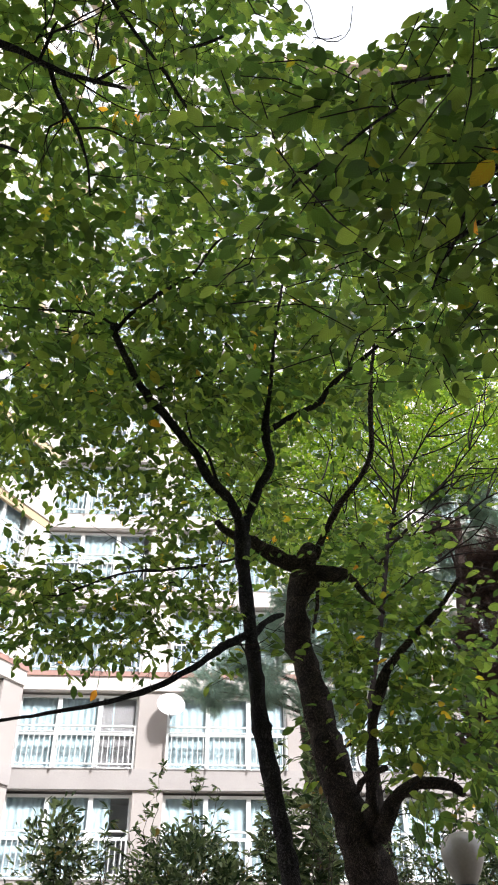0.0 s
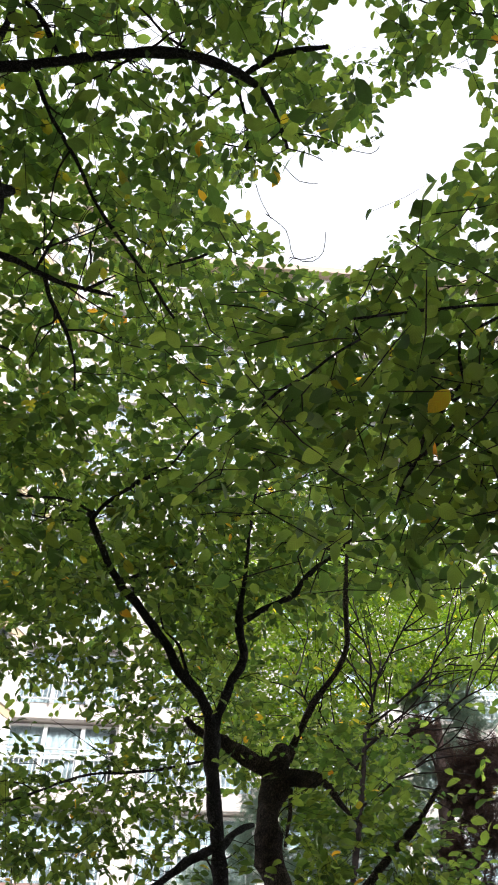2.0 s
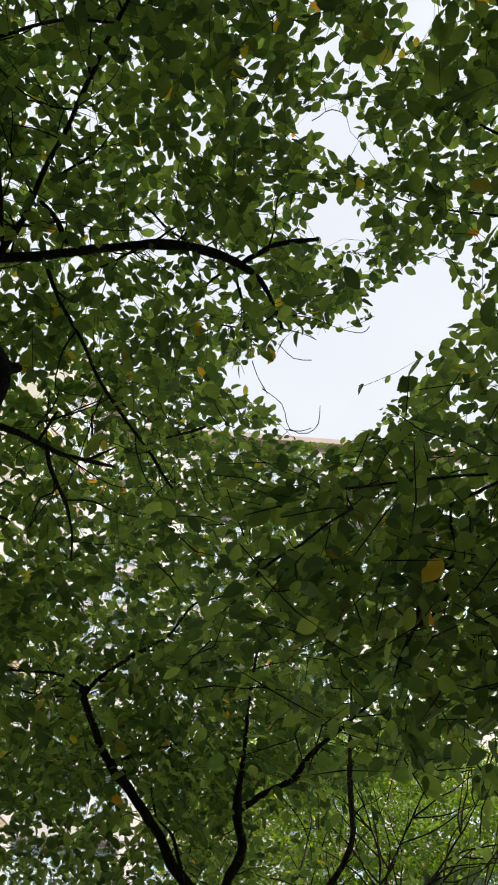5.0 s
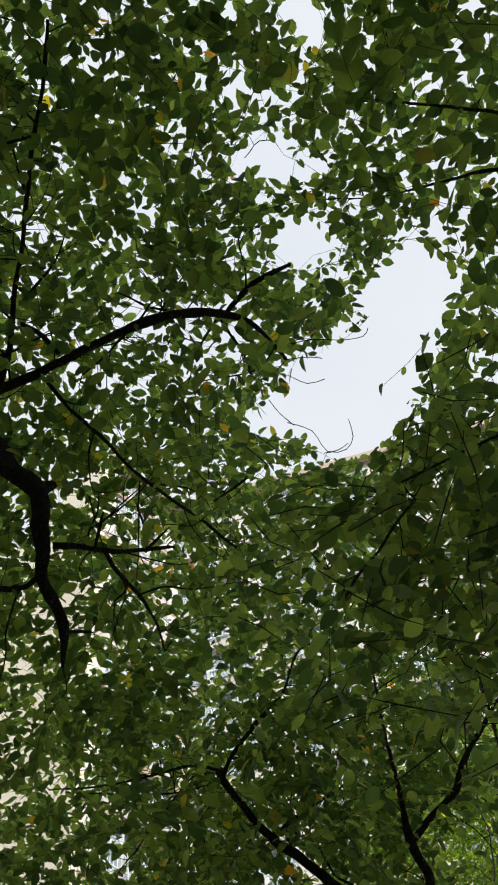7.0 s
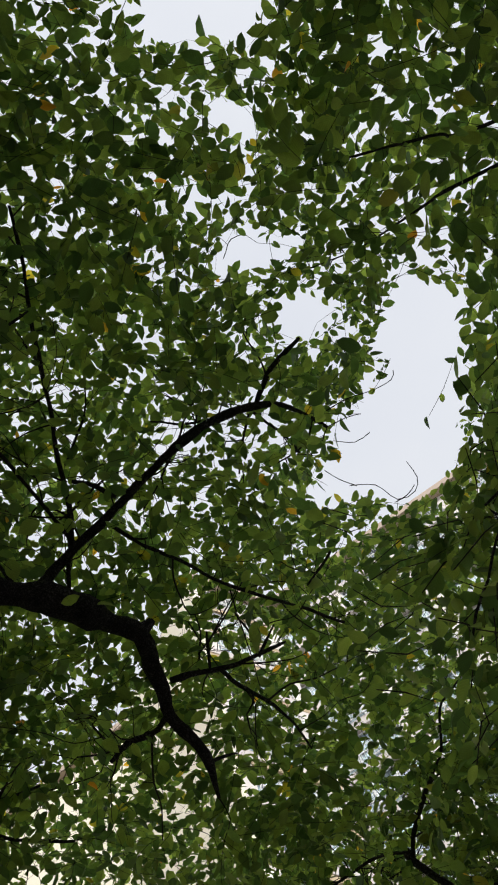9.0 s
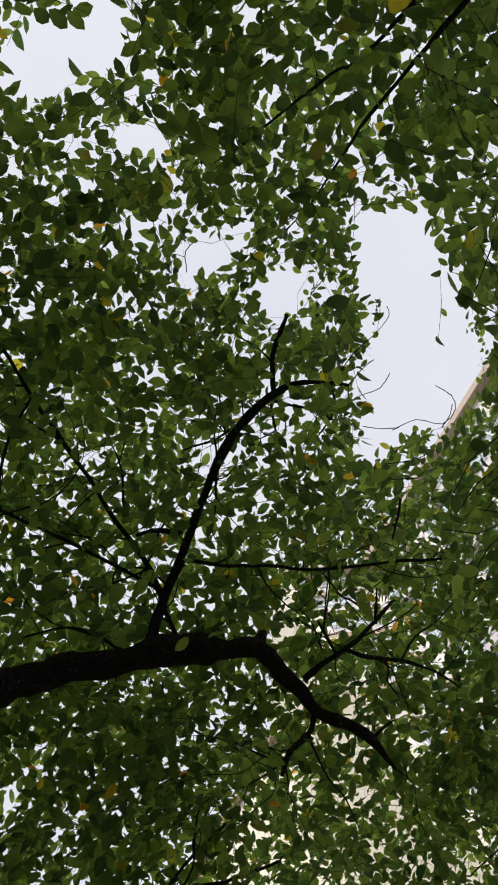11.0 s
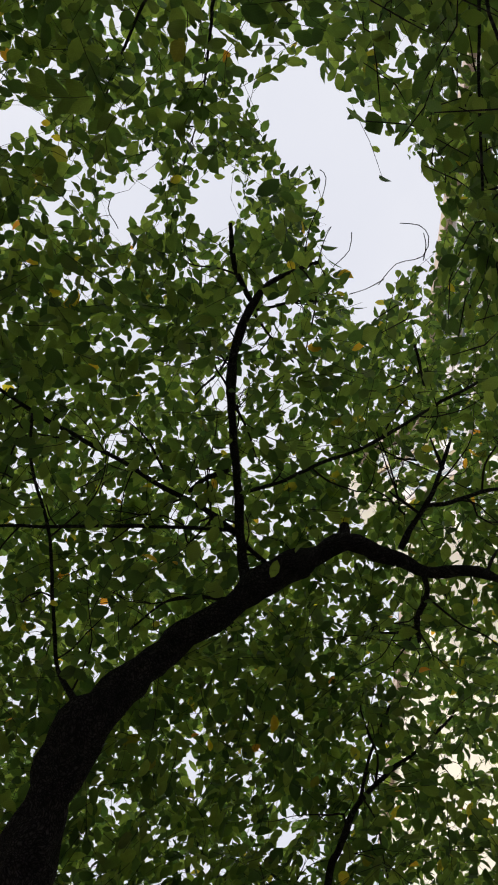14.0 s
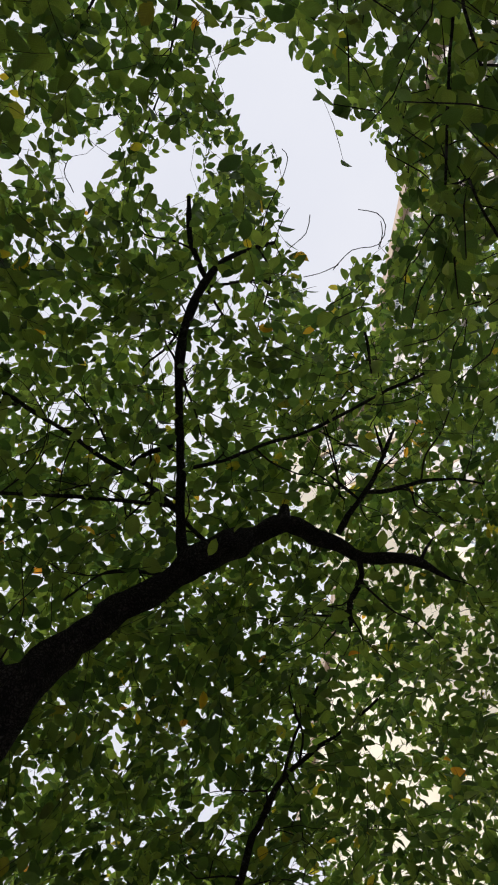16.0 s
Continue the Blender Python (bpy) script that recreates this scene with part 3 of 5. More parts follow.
limb('overhead', 'twig', (0.22,1.29,5.33,0.003), (0.39,1.31,5.33,0.002), (0.52,1.36,5.33,0.002), (0.62,1.37,5.33,0.002), (0.66,1.35,5.36,0.002))
limb('overhead', 'twig', (0.15,1.62,5.2,0.002), (0.25,1.69,5.18,0.002), (0.29,1.81,5.15,0.002), (0.38,1.83,5.15,0.002), (0.43,1.79,5.18,0.002), (0.44,1.72,5.24,0.002))
limb('overhead', 'twig', (0.27,1.79,5.11,0.002), (0.34,1.82,5.15,0.002), (0.4,1.82,5.19,0.002))
limb('overhead', 'twig', (0.22,1.42,5.28,0.002), (0.3,1.5,5.3,0.002), (0.39,1.52,5.33,0.002))
limb('overhead', 'twig', (0.1,1.5,5.25,0.002), (0.13,1.59,5.27,0.002), (0.18,1.68,5.28,0.002))
limb('overhead', 'twig', (0.23,1.35,5.3,0.003), (0.34,1.39,5.34,0.002), (0.41,1.43,5.37,0.002))
limb('overhead', 'twig', (0.33,0.45,5.51,0.002), (0.42,0.41,5.56,0.002), (0.49,0.43,5.6,0.002))
# side
limb('side', 'trunk', (2.75,0.5,-0.1,0.15), (2.7,0.55,1.2,0.12), (2.6,0.62,2.6,0.1), (2.5,0.7,3.6,0.085))
limb('side', 'limb', (2.5,0.7,3.6,0.03), (2.2,0.72,4.2,0.014), (1.3,0.54,4.59,0.007), (1.21,0.5,4.76,0.006), (1.07,0.43,4.95,0.006), (0.94,0.38,5.12,0.005), (0.8,0.34,5.28,0.004), (0.65,0.32,5.43,0.003))
limb('side', 'limb', (2.52,0.7,3.5,0.03), (2.2,0.8,4.0,0.014), (1.21,0.69,4.7,0.007), (1.08,0.7,4.88,0.006), (0.94,0.73,5.05,0.005), (0.79,0.74,5.22,0.004), (0.53,0.69,5.4,0.003))
limb('side', 'limb', (2.55,0.7,3.2,0.012), (1.4,0.8,3.15,0.006), (0.45,0.68,2.78,0.0028), (0.38,0.77,2.72,0.0028), (0.35,0.81,2.69,0.0028), (0.32,0.84,2.66,0.0028), (0.3,0.87,2.62,0.0035), (0.28,0.9,2.59,0.0028), (0.27,0.91,2.56,0.0014))
limb('side', 'limb', (2.4,0.75,3.6,0.015), (1.4,0.8,3.15,0.006), (0.3,0.67,2.77,0.0021), (0.21,0.71,2.74,0.0021), (0.16,0.74,2.72,0.0021), (0.13,0.76,2.7,0.0021), (0.08,0.78,2.68,0.0021), (0.04,0.8,2.65,0.0014))
limb('side', 'limb', (2.5,0.7,3.1,0.012), (1.4,0.8,3.15,0.006), (0.44,0.77,2.72,0.0028), (0.39,0.81,2.69,0.0028), (0.34,0.85,2.65,0.0028), (0.3,0.86,2.62,0.0028), (0.29,0.86,2.6,0.0021))
# back
limb('back', 'trunk', (1.3,7.9,-0.1,0.05), (1.26,7.9,2.0,0.045), (1.16,7.92,4.11,0.028), (1.25,7.9,4.77,0.027), (1.41,7.88,5.56,0.026), (1.54,7.85,6.37,0.022))
limb('back', 'limb', (1.54,7.75,6.31,0.0150), (1.77,7.58,6.41,0.0128), (1.99,7.4,6.54,0.0112), (2.18,7.23,6.69,0.0090), (2.35,7.05,6.86,0.0083), (2.51,6.87,7.03,0.0053), (2.65,6.7,7.23,0.0045))
limb('back', 'limb', (1.77,7.56,6.4,0.0090), (1.91,7.33,6.21,0.0067), (2.05,7.1,6.03,0.0053), (2.17,6.87,5.88,0.0045), (2.27,6.65,5.67,0.0030), (2.34,6.43,5.44,0.0030))
limb('back', 'limb', (1.98,7.36,6.51,0.0090), (2.09,7.31,6.56,0.0083), (2.21,7.25,6.57,0.0067), (2.33,7.2,6.6,0.0053), (2.45,7.14,6.58,0.0045), (2.57,7.08,6.58,0.0030))
limb('back', 'limb', (1.98,7.36,6.51,0.0090), (2.16,7.26,6.62,0.0083), (2.37,7.16,6.61,0.0067), (2.57,7.05,6.55,0.0045), (2.75,6.93,6.47,0.0045), (2.92,6.82,6.34,0.0030))
limb('back', 'limb', (2.16,7.16,6.64,0.0083), (2.38,7.11,6.72,0.0067), (2.6,7.05,6.73,0.0067), (2.82,6.99,6.76,0.0053), (3.02,6.92,6.82,0.0045), (3.23,6.85,6.77,0.0030))
limb('back', 'limb', (2.32,6.96,6.8,0.0083), (2.38,6.94,7.01,0.0083), (2.47,6.91,7.22,0.0067), (2.54,6.89,7.44,0.0053), (2.66,6.84,7.63,0.0045), (2.8,6.79,7.78,0.0030))
limb('back', 'limb', (2.32,6.96,6.8,0.0083), (2.34,7.0,6.99,0.0083), (2.41,7.02,7.17,0.0067), (2.48,7.04,7.36,0.0053), (2.55,7.06,7.54,0.0045), (2.63,7.08,7.72,0.0030))
limb('back', 'limb', (2.47,6.76,6.94,0.0083), (2.45,6.72,7.04,0.0067), (2.47,6.66,7.13,0.0053), (2.47,6.6,7.22,0.0053), (2.48,6.54,7.31,0.0045), (2.5,6.48,7.4,0.0030))
limb('back', 'limb', (1.49,7.76,6.17,0.0150), (1.75,7.59,6.13,0.0128), (1.99,7.4,6.11,0.0112), (2.21,7.22,6.14,0.0090), (2.41,7.03,6.22,0.0083), (2.61,6.84,6.24,0.0053), (2.76,6.65,6.36,0.0045))
limb('back', 'limb', (1.74,7.56,6.11,0.0083), (1.78,7.37,6.1,0.0067), (1.79,7.18,6.1,0.0053), (1.79,7.0,6.11,0.0045), (1.79,6.82,6.11,0.0030), (1.76,6.64,6.11,0.0030))
limb('back', 'limb', (1.98,7.36,6.08,0.0083), (2.07,7.18,5.95,0.0067), (2.15,6.99,5.85,0.0053), (2.24,6.81,5.75,0.0045), (2.29,6.63,5.59,0.0030), (2.33,6.45,5.42,0.0030))
limb('back', 'limb', (1.98,7.36,6.08,0.0083), (2.09,7.2,6.16,0.0067), (2.22,7.03,6.19,0.0053), (2.31,6.87,6.27,0.0045), (2.42,6.7,6.31,0.0030), (2.52,6.53,6.36,0.0030))
limb('back', 'limb', (2.19,7.15,6.09,0.0083), (2.25,7.15,6.23,0.0067), (2.29,7.15,6.37,0.0053), (2.36,7.15,6.51,0.0053), (2.41,7.15,6.66,0.0045), (2.46,7.15,6.8,0.0030))
limb('back', 'limb', (2.38,6.94,6.16,0.0083), (2.47,6.94,6.33,0.0067), (2.58,6.93,6.5,0.0053), (2.67,6.93,6.69,0.0045), (2.73,6.94,6.9,0.0045), (2.79,6.94,7.11,0.0030))
limb('back', 'limb', (2.38,6.94,6.16,0.0083), (2.47,6.94,6.41,0.0067), (2.6,6.91,6.63,0.0053), (2.7,6.9,6.89,0.0053), (2.83,6.87,7.13,0.0045), (3.01,6.82,7.3,0.0030))
limb('back', 'limb', (2.56,6.73,6.17,0.0083), (2.65,6.67,6.35,0.0067), (2.73,6.61,6.54,0.0053), (2.8,6.56,6.75,0.0045), (2.85,6.51,6.97,0.0030), (2.89,6.47,7.2,0.0030))
limb('back', 'limb', (1.53,7.75,6.33,0.0150), (1.61,7.61,6.54,0.0142), (1.68,7.48,6.76,0.0112), (1.81,7.33,6.94,0.0105), (1.94,7.17,7.12,0.0083), (2.07,7.02,7.3,0.0067), (2.21,6.85,7.44,0.0045))
limb('back', 'limb', (1.61,7.59,6.53,0.0090), (1.53,7.55,6.66,0.0083), (1.45,7.51,6.79,0.0067), (1.4,7.46,6.94,0.0053), (1.37,7.41,7.09,0.0045), (1.36,7.36,7.25,0.0030))
limb('back', 'limb', (1.67,7.43,6.73,0.0090), (1.71,7.39,6.95,0.0083), (1.69,7.37,7.17,0.0067), (1.65,7.34,7.4,0.0053), (1.62,7.32,7.64,0.0045), (1.55,7.3,7.87,0.0030))
limb('back', 'limb', (1.67,7.43,6.73,0.0090), (1.61,7.42,6.92,0.0083), (1.6,7.39,7.13,0.0067), (1.59,7.36,7.34,0.0053), (1.59,7.33,7.56,0.0045), (1.6,7.3,7.78,0.0030))
limb('back', 'limb', (1.8,7.26,6.89,0.0090), (2.02,7.22,6.96,0.0083), (2.24,7.17,7.04,0.0067), (2.45,7.11,7.17,0.0053), (2.67,7.05,7.21,0.0045), (2.87,6.98,7.35,0.0030))
limb('back', 'limb', (1.92,7.08,7.05,0.0090), (2.04,6.97,7.08,0.0083), (2.16,6.86,7.12,0.0067), (2.29,6.74,7.11,0.0053), (2.4,6.63,7.14,0.0045), (2.51,6.51,7.15,0.0030))
limb('back', 'limb', (1.92,7.08,7.05,0.0090), (2.03,7.02,7.01,0.0083), (2.13,6.96,6.98,0.0067), (2.24,6.89,6.96,0.0053), (2.34,6.83,6.98,0.0045), (2.43,6.76,6.98,0.0030))
limb('back', 'limb', (2.03,6.91,7.21,0.0090), (2.23,6.83,7.29,0.0083), (2.43,6.75,7.34,0.0067), (2.63,6.65,7.31,0.0053), (2.82,6.56,7.33,0.0045), (3.0,6.46,7.25,0.0030))
limb('back', 'limb', (1.53,7.75,6.24,0.0150), (1.59,7.62,6.43,0.0128), (1.58,7.5,6.63,0.0112), (1.59,7.38,6.83,0.0105), (1.53,7.27,7.04,0.0083), (1.47,7.17,7.25,0.0067), (1.37,7.07,7.44,0.0045))
limb('back', 'limb', (1.59,7.6,6.41,0.0090), (1.49,7.52,6.53,0.0083), (1.4,7.45,6.64,0.0067), (1.27,7.38,6.72,0.0053), (1.13,7.32,6.79,0.0045), (0.97,7.25,6.82,0.0030))
limb('back', 'limb', (1.57,7.46,6.6,0.0090), (1.65,7.27,6.61,0.0083), (1.7,7.09,6.65,0.0053), (1.73,6.91,6.69,0.0045), (1.77,6.73,6.73,0.0045), (1.77,6.57,6.78,0.0030))
limb('back', 'limb', (1.57,7.46,6.6,0.0090), (1.41,7.4,6.77,0.0083), (1.27,7.34,6.97,0.0067), (1.1,7.28,7.13,0.0053), (0.98,7.2,7.35,0.0045), (0.83,7.14,7.53,0.0030))
limb('back', 'limb', (1.57,7.31,6.78,0.0090), (1.47,7.36,6.95,0.0083), (1.38,7.4,7.13,0.0067), (1.28,7.44,7.32,0.0053), (1.2,7.47,7.53,0.0045), (1.1,7.51,7.73,0.0030))
limb('back', 'limb', (1.51,7.18,6.97,0.0090), (1.43,7.15,7.04,0.0083), (1.34,7.12,7.11,0.0067), (1.28,7.09,7.21,0.0053), (1.22,7.05,7.3,0.0045), (1.19,7.01,7.41,0.0030))
limb('back', 'limb', (1.51,7.18,6.97,0.0090), (1.43,7.14,7.06,0.0083), (1.34,7.09,7.15,0.0067), (1.24,7.05,7.21,0.0053), (1.12,7.01,7.26,0.0045), (0.99,6.96,7.27,0.0030))
limb('back', 'limb', (1.45,7.05,7.16,0.0090), (1.44,7.09,7.34,0.0083), (1.43,7.12,7.54,0.0067), (1.47,7.15,7.73,0.0053), (1.5,7.18,7.93,0.0045), (1.51,7.21,8.14,0.0030))
limb('back', 'limb', (1.35,7.78,5.78,0.0150), (1.48,7.64,6.01,0.0128), (1.69,7.48,6.15,0.0112), (1.9,7.31,6.26,0.0090), (2.09,7.13,6.41,0.0083), (2.28,6.95,6.54,0.0053), (2.49,6.76,6.57,0.0045))
limb('back', 'limb', (1.48,7.62,5.99,0.0083), (1.62,7.49,6.08,0.0067), (1.77,7.35,6.14,0.0053), (1.92,7.21,6.19,0.0045), (2.06,7.07,6.27,0.0030), (2.2,6.92,6.29,0.0030))
limb('back', 'limb', (1.68,7.43,6.13,0.0083), (1.69,7.34,6.3,0.0067), (1.72,7.24,6.48,0.0067), (1.76,7.14,6.65,0.0053), (1.71,7.06,6.83,0.0045), (1.66,6.98,7.01,0.0030))
limb('back', 'limb', (1.68,7.43,6.13,0.0083), (1.66,7.36,6.23,0.0067), (1.66,7.28,6.32,0.0053), (1.67,7.2,6.42,0.0053), (1.65,7.13,6.52,0.0045), (1.63,7.05,6.62,0.0030))
limb('back', 'limb', (1.89,7.24,6.22,0.0083), (1.98,7.08,6.18,0.0067), (2.07,6.92,6.09,0.0053), (2.16,6.77,5.99,0.0045), (2.22,6.61,5.85,0.0030), (2.29,6.46,5.71,0.0030))
limb('back', 'limb', (2.07,7.04,6.35,0.0083), (2.14,7.02,6.58,0.0067), (2.25,6.98,6.8,0.0053), (2.41,6.92,6.96,0.0053), (2.56,6.86,7.12,0.0045), (2.7,6.8,7.32,0.0030))
limb('back', 'limb', (2.07,7.04,6.35,0.0083), (2.16,6.91,6.27,0.0067), (2.24,6.79,6.24,0.0053), (2.32,6.66,6.21,0.0045), (2.39,6.53,6.2,0.0030), (2.46,6.4,6.17,0.0030))
limb('back', 'limb', (2.24,6.84,6.46,0.0083), (2.43,6.77,6.41,0.0067), (2.61,6.69,6.35,0.0053), (2.78,6.61,6.27,0.0045), (2.94,6.52,6.2,0.0030), (3.08,6.45,6.06,0.0030))
limb('back', 'limb', (1.38,7.78,5.84,0.0150), (1.25,7.68,5.98,0.0128), (1.09,7.59,6.1,0.0112), (0.98,7.49,6.26,0.0090), (0.86,7.38,6.41,0.0083), (0.77,7.28,6.58,0.0053), (0.66,7.17,6.74,0.0045))
limb('back', 'limb', (1.25,7.66,5.97,0.0083), (1.18,7.6,6.13,0.0083), (1.16,7.53,6.29,0.0067), (1.14,7.46,6.46,0.0053), (1.13,7.39,6.63,0.0045), (1.09,7.32,6.81,0.0030))
limb('back', 'limb', (1.08,7.54,6.07,0.0083), (1.07,7.47,6.15,0.0067), (1.02,7.41,6.23,0.0053), (0.99,7.34,6.31,0.0053), (0.97,7.27,6.4,0.0045), (0.96,7.19,6.48,0.0030))
limb('back', 'limb', (1.08,7.54,6.07,0.0083), (0.93,7.4,6.05,0.0067), (0.79,7.26,6.05,0.0053), (0.65,7.11,6.03,0.0045), (0.5,6.97,5.95,0.0030), (0.35,6.81,5.86,0.0030))
limb('back', 'limb', (0.97,7.42,6.22,0.0083), (1.02,7.35,6.3,0.0067), (1.03,7.29,6.4,0.0067), (1.05,7.23,6.51,0.0053), (1.03,7.18,6.61,0.0045), (1.03,7.12,6.71,0.0030))
limb('back', 'limb', (0.85,7.29,6.35,0.0083), (0.72,7.25,6.43,0.0067), (0.57,7.22,6.47,0.0053), (0.41,7.18,6.47,0.0053), (0.27,7.13,6.51,0.0045), (0.13,7.09,6.55,0.0030))
limb('back', 'limb', (0.85,7.29,6.35,0.0083), (0.89,7.18,6.46,0.0067), (0.95,7.07,6.56,0.0053), (0.98,6.96,6.67,0.0045), (1.04,6.85,6.76,0.0045), (1.11,6.74,6.85,0.0030))
limb('back', 'limb', (0.75,7.16,6.5,0.0083), (0.83,7.22,6.71,0.0083), (0.88,7.28,6.93,0.0067), (0.94,7.34,7.16,0.0053), (0.95,7.41,7.41,0.0045), (0.98,7.47,7.66,0.0030))
limb('back', 'limb', (1.33,7.79,5.45,0.0142), (1.52,7.63,5.51,0.0128), (1.69,7.48,5.59,0.0105), (1.88,7.31,5.64,0.0090), (2.04,7.15,5.71,0.0067), (2.2,6.98,5.76,0.0053), (2.32,6.82,5.88,0.0045))
limb('back', 'limb', (1.51,7.61,5.5,0.0083), (1.54,7.47,5.53,0.0067), (1.57,7.32,5.56,0.0053), (1.61,7.17,5.58,0.0045), (1.63,7.03,5.6,0.0030), (1.63,6.89,5.64,0.0030))
limb('back', 'limb', (1.68,7.43,5.56,0.0083), (1.84,7.34,5.58,0.0067), (2.0,7.24,5.54,0.0053), (2.16,7.13,5.49,0.0045), (2.3,7.03,5.41,0.0030), (2.43,6.92,5.34,0.0030))
limb('back', 'limb', (1.68,7.43,5.56,0.0083), (1.86,7.33,5.45,0.0067), (2.04,7.23,5.36,0.0053), (2.2,7.12,5.26,0.0045), (2.37,7.01,5.25,0.0030), (2.53,6.89,5.21,0.0030))
limb('back', 'limb', (1.86,7.25,5.6,0.0083), (1.96,7.18,5.63,0.0067), (2.07,7.11,5.62,0.0053), (2.17,7.04,5.6,0.0045), (2.27,6.96,5.56,0.0030), (2.37,6.89,5.51,0.0030))
limb('back', 'limb', (2.01,7.06,5.66,0.0083), (2.16,6.99,5.66,0.0067), (2.3,6.92,5.65,0.0053), (2.44,6.84,5.67,0.0045), (2.56,6.77,5.77,0.0030), (2.67,6.7,5.85,0.0030))
limb('back', 'limb', (2.01,7.06,5.66,0.0083), (2.08,6.99,5.75,0.0067), (2.15,6.93,5.84,0.0053), (2.22,6.86,5.92,0.0045), (2.3,6.78,5.98,0.0030), (2.4,6.7,6.01,0.0030))
limb('back', 'limb', (2.17,6.87,5.69,0.0083), (2.28,6.85,5.66,0.0067), (2.39,6.84,5.64,0.0053), (2.51,6.82,5.66,0.0045), (2.62,6.8,5.68,0.0030), (2.73,6.78,5.67,0.0030))

# ---- crowns ----
# the camera's place, from which the crowns are fitted
CAM_PLACE = np.array((0.0, 0.0, 1.6))
# gaps between the crowns, drawn from the camera's view: outlines as slopes (east, north) for each metre of height over
# the camera
GAPS = (
    ((0.265, 0.261), (0.264, 0.29), (0.287, 0.308), (0.28, 0.369), (0.248, 0.388), (0.231, 0.416), (0.193, 0.435), (0.161, 0.446), (0.172, 0.47), (0.204, 0.478), (0.191, 0.505), (0.165, 0.518), (0.125, 0.535), (0.092, 0.527),
     (0.081, 0.508), (0.066, 0.501), (0.057, 0.47), (0.023, 0.458), (0.015, 0.432), (0.032, 0.412), (0.073, 0.405), (0.092, 0.38), (0.139, 0.366), (0.18, 0.35), (0.181, 0.324), (0.189, 0.306), (0.221, 0.29), (0.237, 0.273)),
    ((0.337, 0.469), (0.351, 0.492), (0.329, 0.494), (0.312, 0.481)),
    ((0.086, 0.108), (0.115, 0.11), (0.145, 0.146), (0.161, 0.137), (0.184, 0.156), (0.157, 0.162), (0.117, 0.158), (0.093, 0.134), (0.07, 0.122)),
    ((0.126, 0.198), (0.146, 0.215), (0.161, 0.247), (0.142, 0.254), (0.117, 0.233), (0.082, 0.226), (0.092, 0.206)),
    ((0.176, -0.034), (0.2, -0.022), (0.214, 0.004), (0.192, 0.016), (0.166, -0.014), (0.146, -0.022)),
    ((0.188, -0.179), (0.314, -0.093), (0.271, -0.077), (0.242, -0.092), (0.198, -0.097), (0.173, -0.11), (0.16, -0.13)),
)
# thin and dense spots of the crowns, set to match the camera's view: azimuth, elevation, radius in degrees, share of
# the usual leaves
SPOTS = (
    (-71, 77, 1.5, .5), (-7, 72, 2.4, .6), (-41, 65.6, 1.6, .6), (-28, 62.5, 1.6, .5), (-30.5, 54, 2.2, .4), (-45, 51.5, 1.5, .5), (-32, 51.5, 3.0, .8), (-35, 47.5, 2.6, .75), (-22, 54, 2.5, .75),
    (-44, 48.3, 2.0, .5), (-52, 47.8, 2.0, .5), (-62, 50.4, 2.0, .45), (-77, 57.3, 1.7, .5), (-84.4, 54, 1.4, .4), (-9, 59, 1.6, .6), (155, 82.5, 2.2, .6),
    (67, 85, 1.2, .6), (-27.6, 56.2, 1.4, .45), (-12, 68, 2.0, .65), (-33, 53.8, 1.6, .4), (-25, 43.8, 2.7, .65), (-126, 86, 2.4, .65),
    (13, 58.3, 2.4, 1.7), (12, 51.2, 7.4, 1.2), (21, 50, 5, 1.25), (39, 57, 3.5, 1.8), (-25, 73.6, 3.1, .7), (-24, 57, 6, .78), (-25, 61.5, 5, .75), (-33, 66, 4, .8))
SPOT_DIR = np.array([(math.sin(radians(a)) * math.cos(radians(e)), math.cos(radians(a)) * math.cos(radians(e)), math.sin(radians(e))) for a, e, _, _ in SPOTS])
SPOT_R = np.array([radians(r) for _, _, r, _ in SPOTS])
SPOT_F = np.array([f for _, _, _, f in SPOTS])


GAP_A = np.array([p for g in GAPS for p in g])
GAP_E = np.array([p for g in GAPS for p in (*g[1:], g[0])]) - GAP_A
GAP_START = np.cumsum([0] + [len(g) for g in GAPS[:-1]])


def gap_depth(p):
    """How deep points lie inside the sky gaps as seen from the camera, as an angle; negative outside."""
    d = np.atleast_2d(np.asarray(p, float)) - CAM_PLACE
    flat = d[:, :2] / np.maximum(d[:, 2], 0.05)[:, None]
    out = np.empty(len(flat))
    for i in range(0, len(flat), 4000):
        q = flat[i:i + 4000, None] - GAP_A[None]
        k = np.clip((q * GAP_E).sum(2) / (GAP_E ** 2).sum(1), 0, 1)
        near = np.minimum.reduceat(np.linalg.norm(q - k[..., None] * GAP_E, axis=2), GAP_START, axis=1)
        over = ((q[..., 1] < 0) != (q[..., 1] < GAP_E[:, 1])) & (q[..., 0] < q[..., 1] * GAP_E[:, 0] / (GAP_E[:, 1] + 1e-12))
        inside = np.add.reduceat(over.astype(int), GAP_START, axis=1) % 2 == 1
        out[i:i + 4000] = np.where(inside, near, -near).max(axis=1)
    return out / (1 + (flat ** 2).sum(1))


def spot_share(d):
    """The crowns' thickness in a direction from the camera, against the usual."""
    ang = np.arccos(np.clip(SPOT_DIR @ d, -1, 1)) / SPOT_R
    return float(np.where(ang < 1.2, SPOT_F + (1 - SPOT_F) * np.clip((ang - 0.8) / 0.4, 0, 1), 1.0).prod())


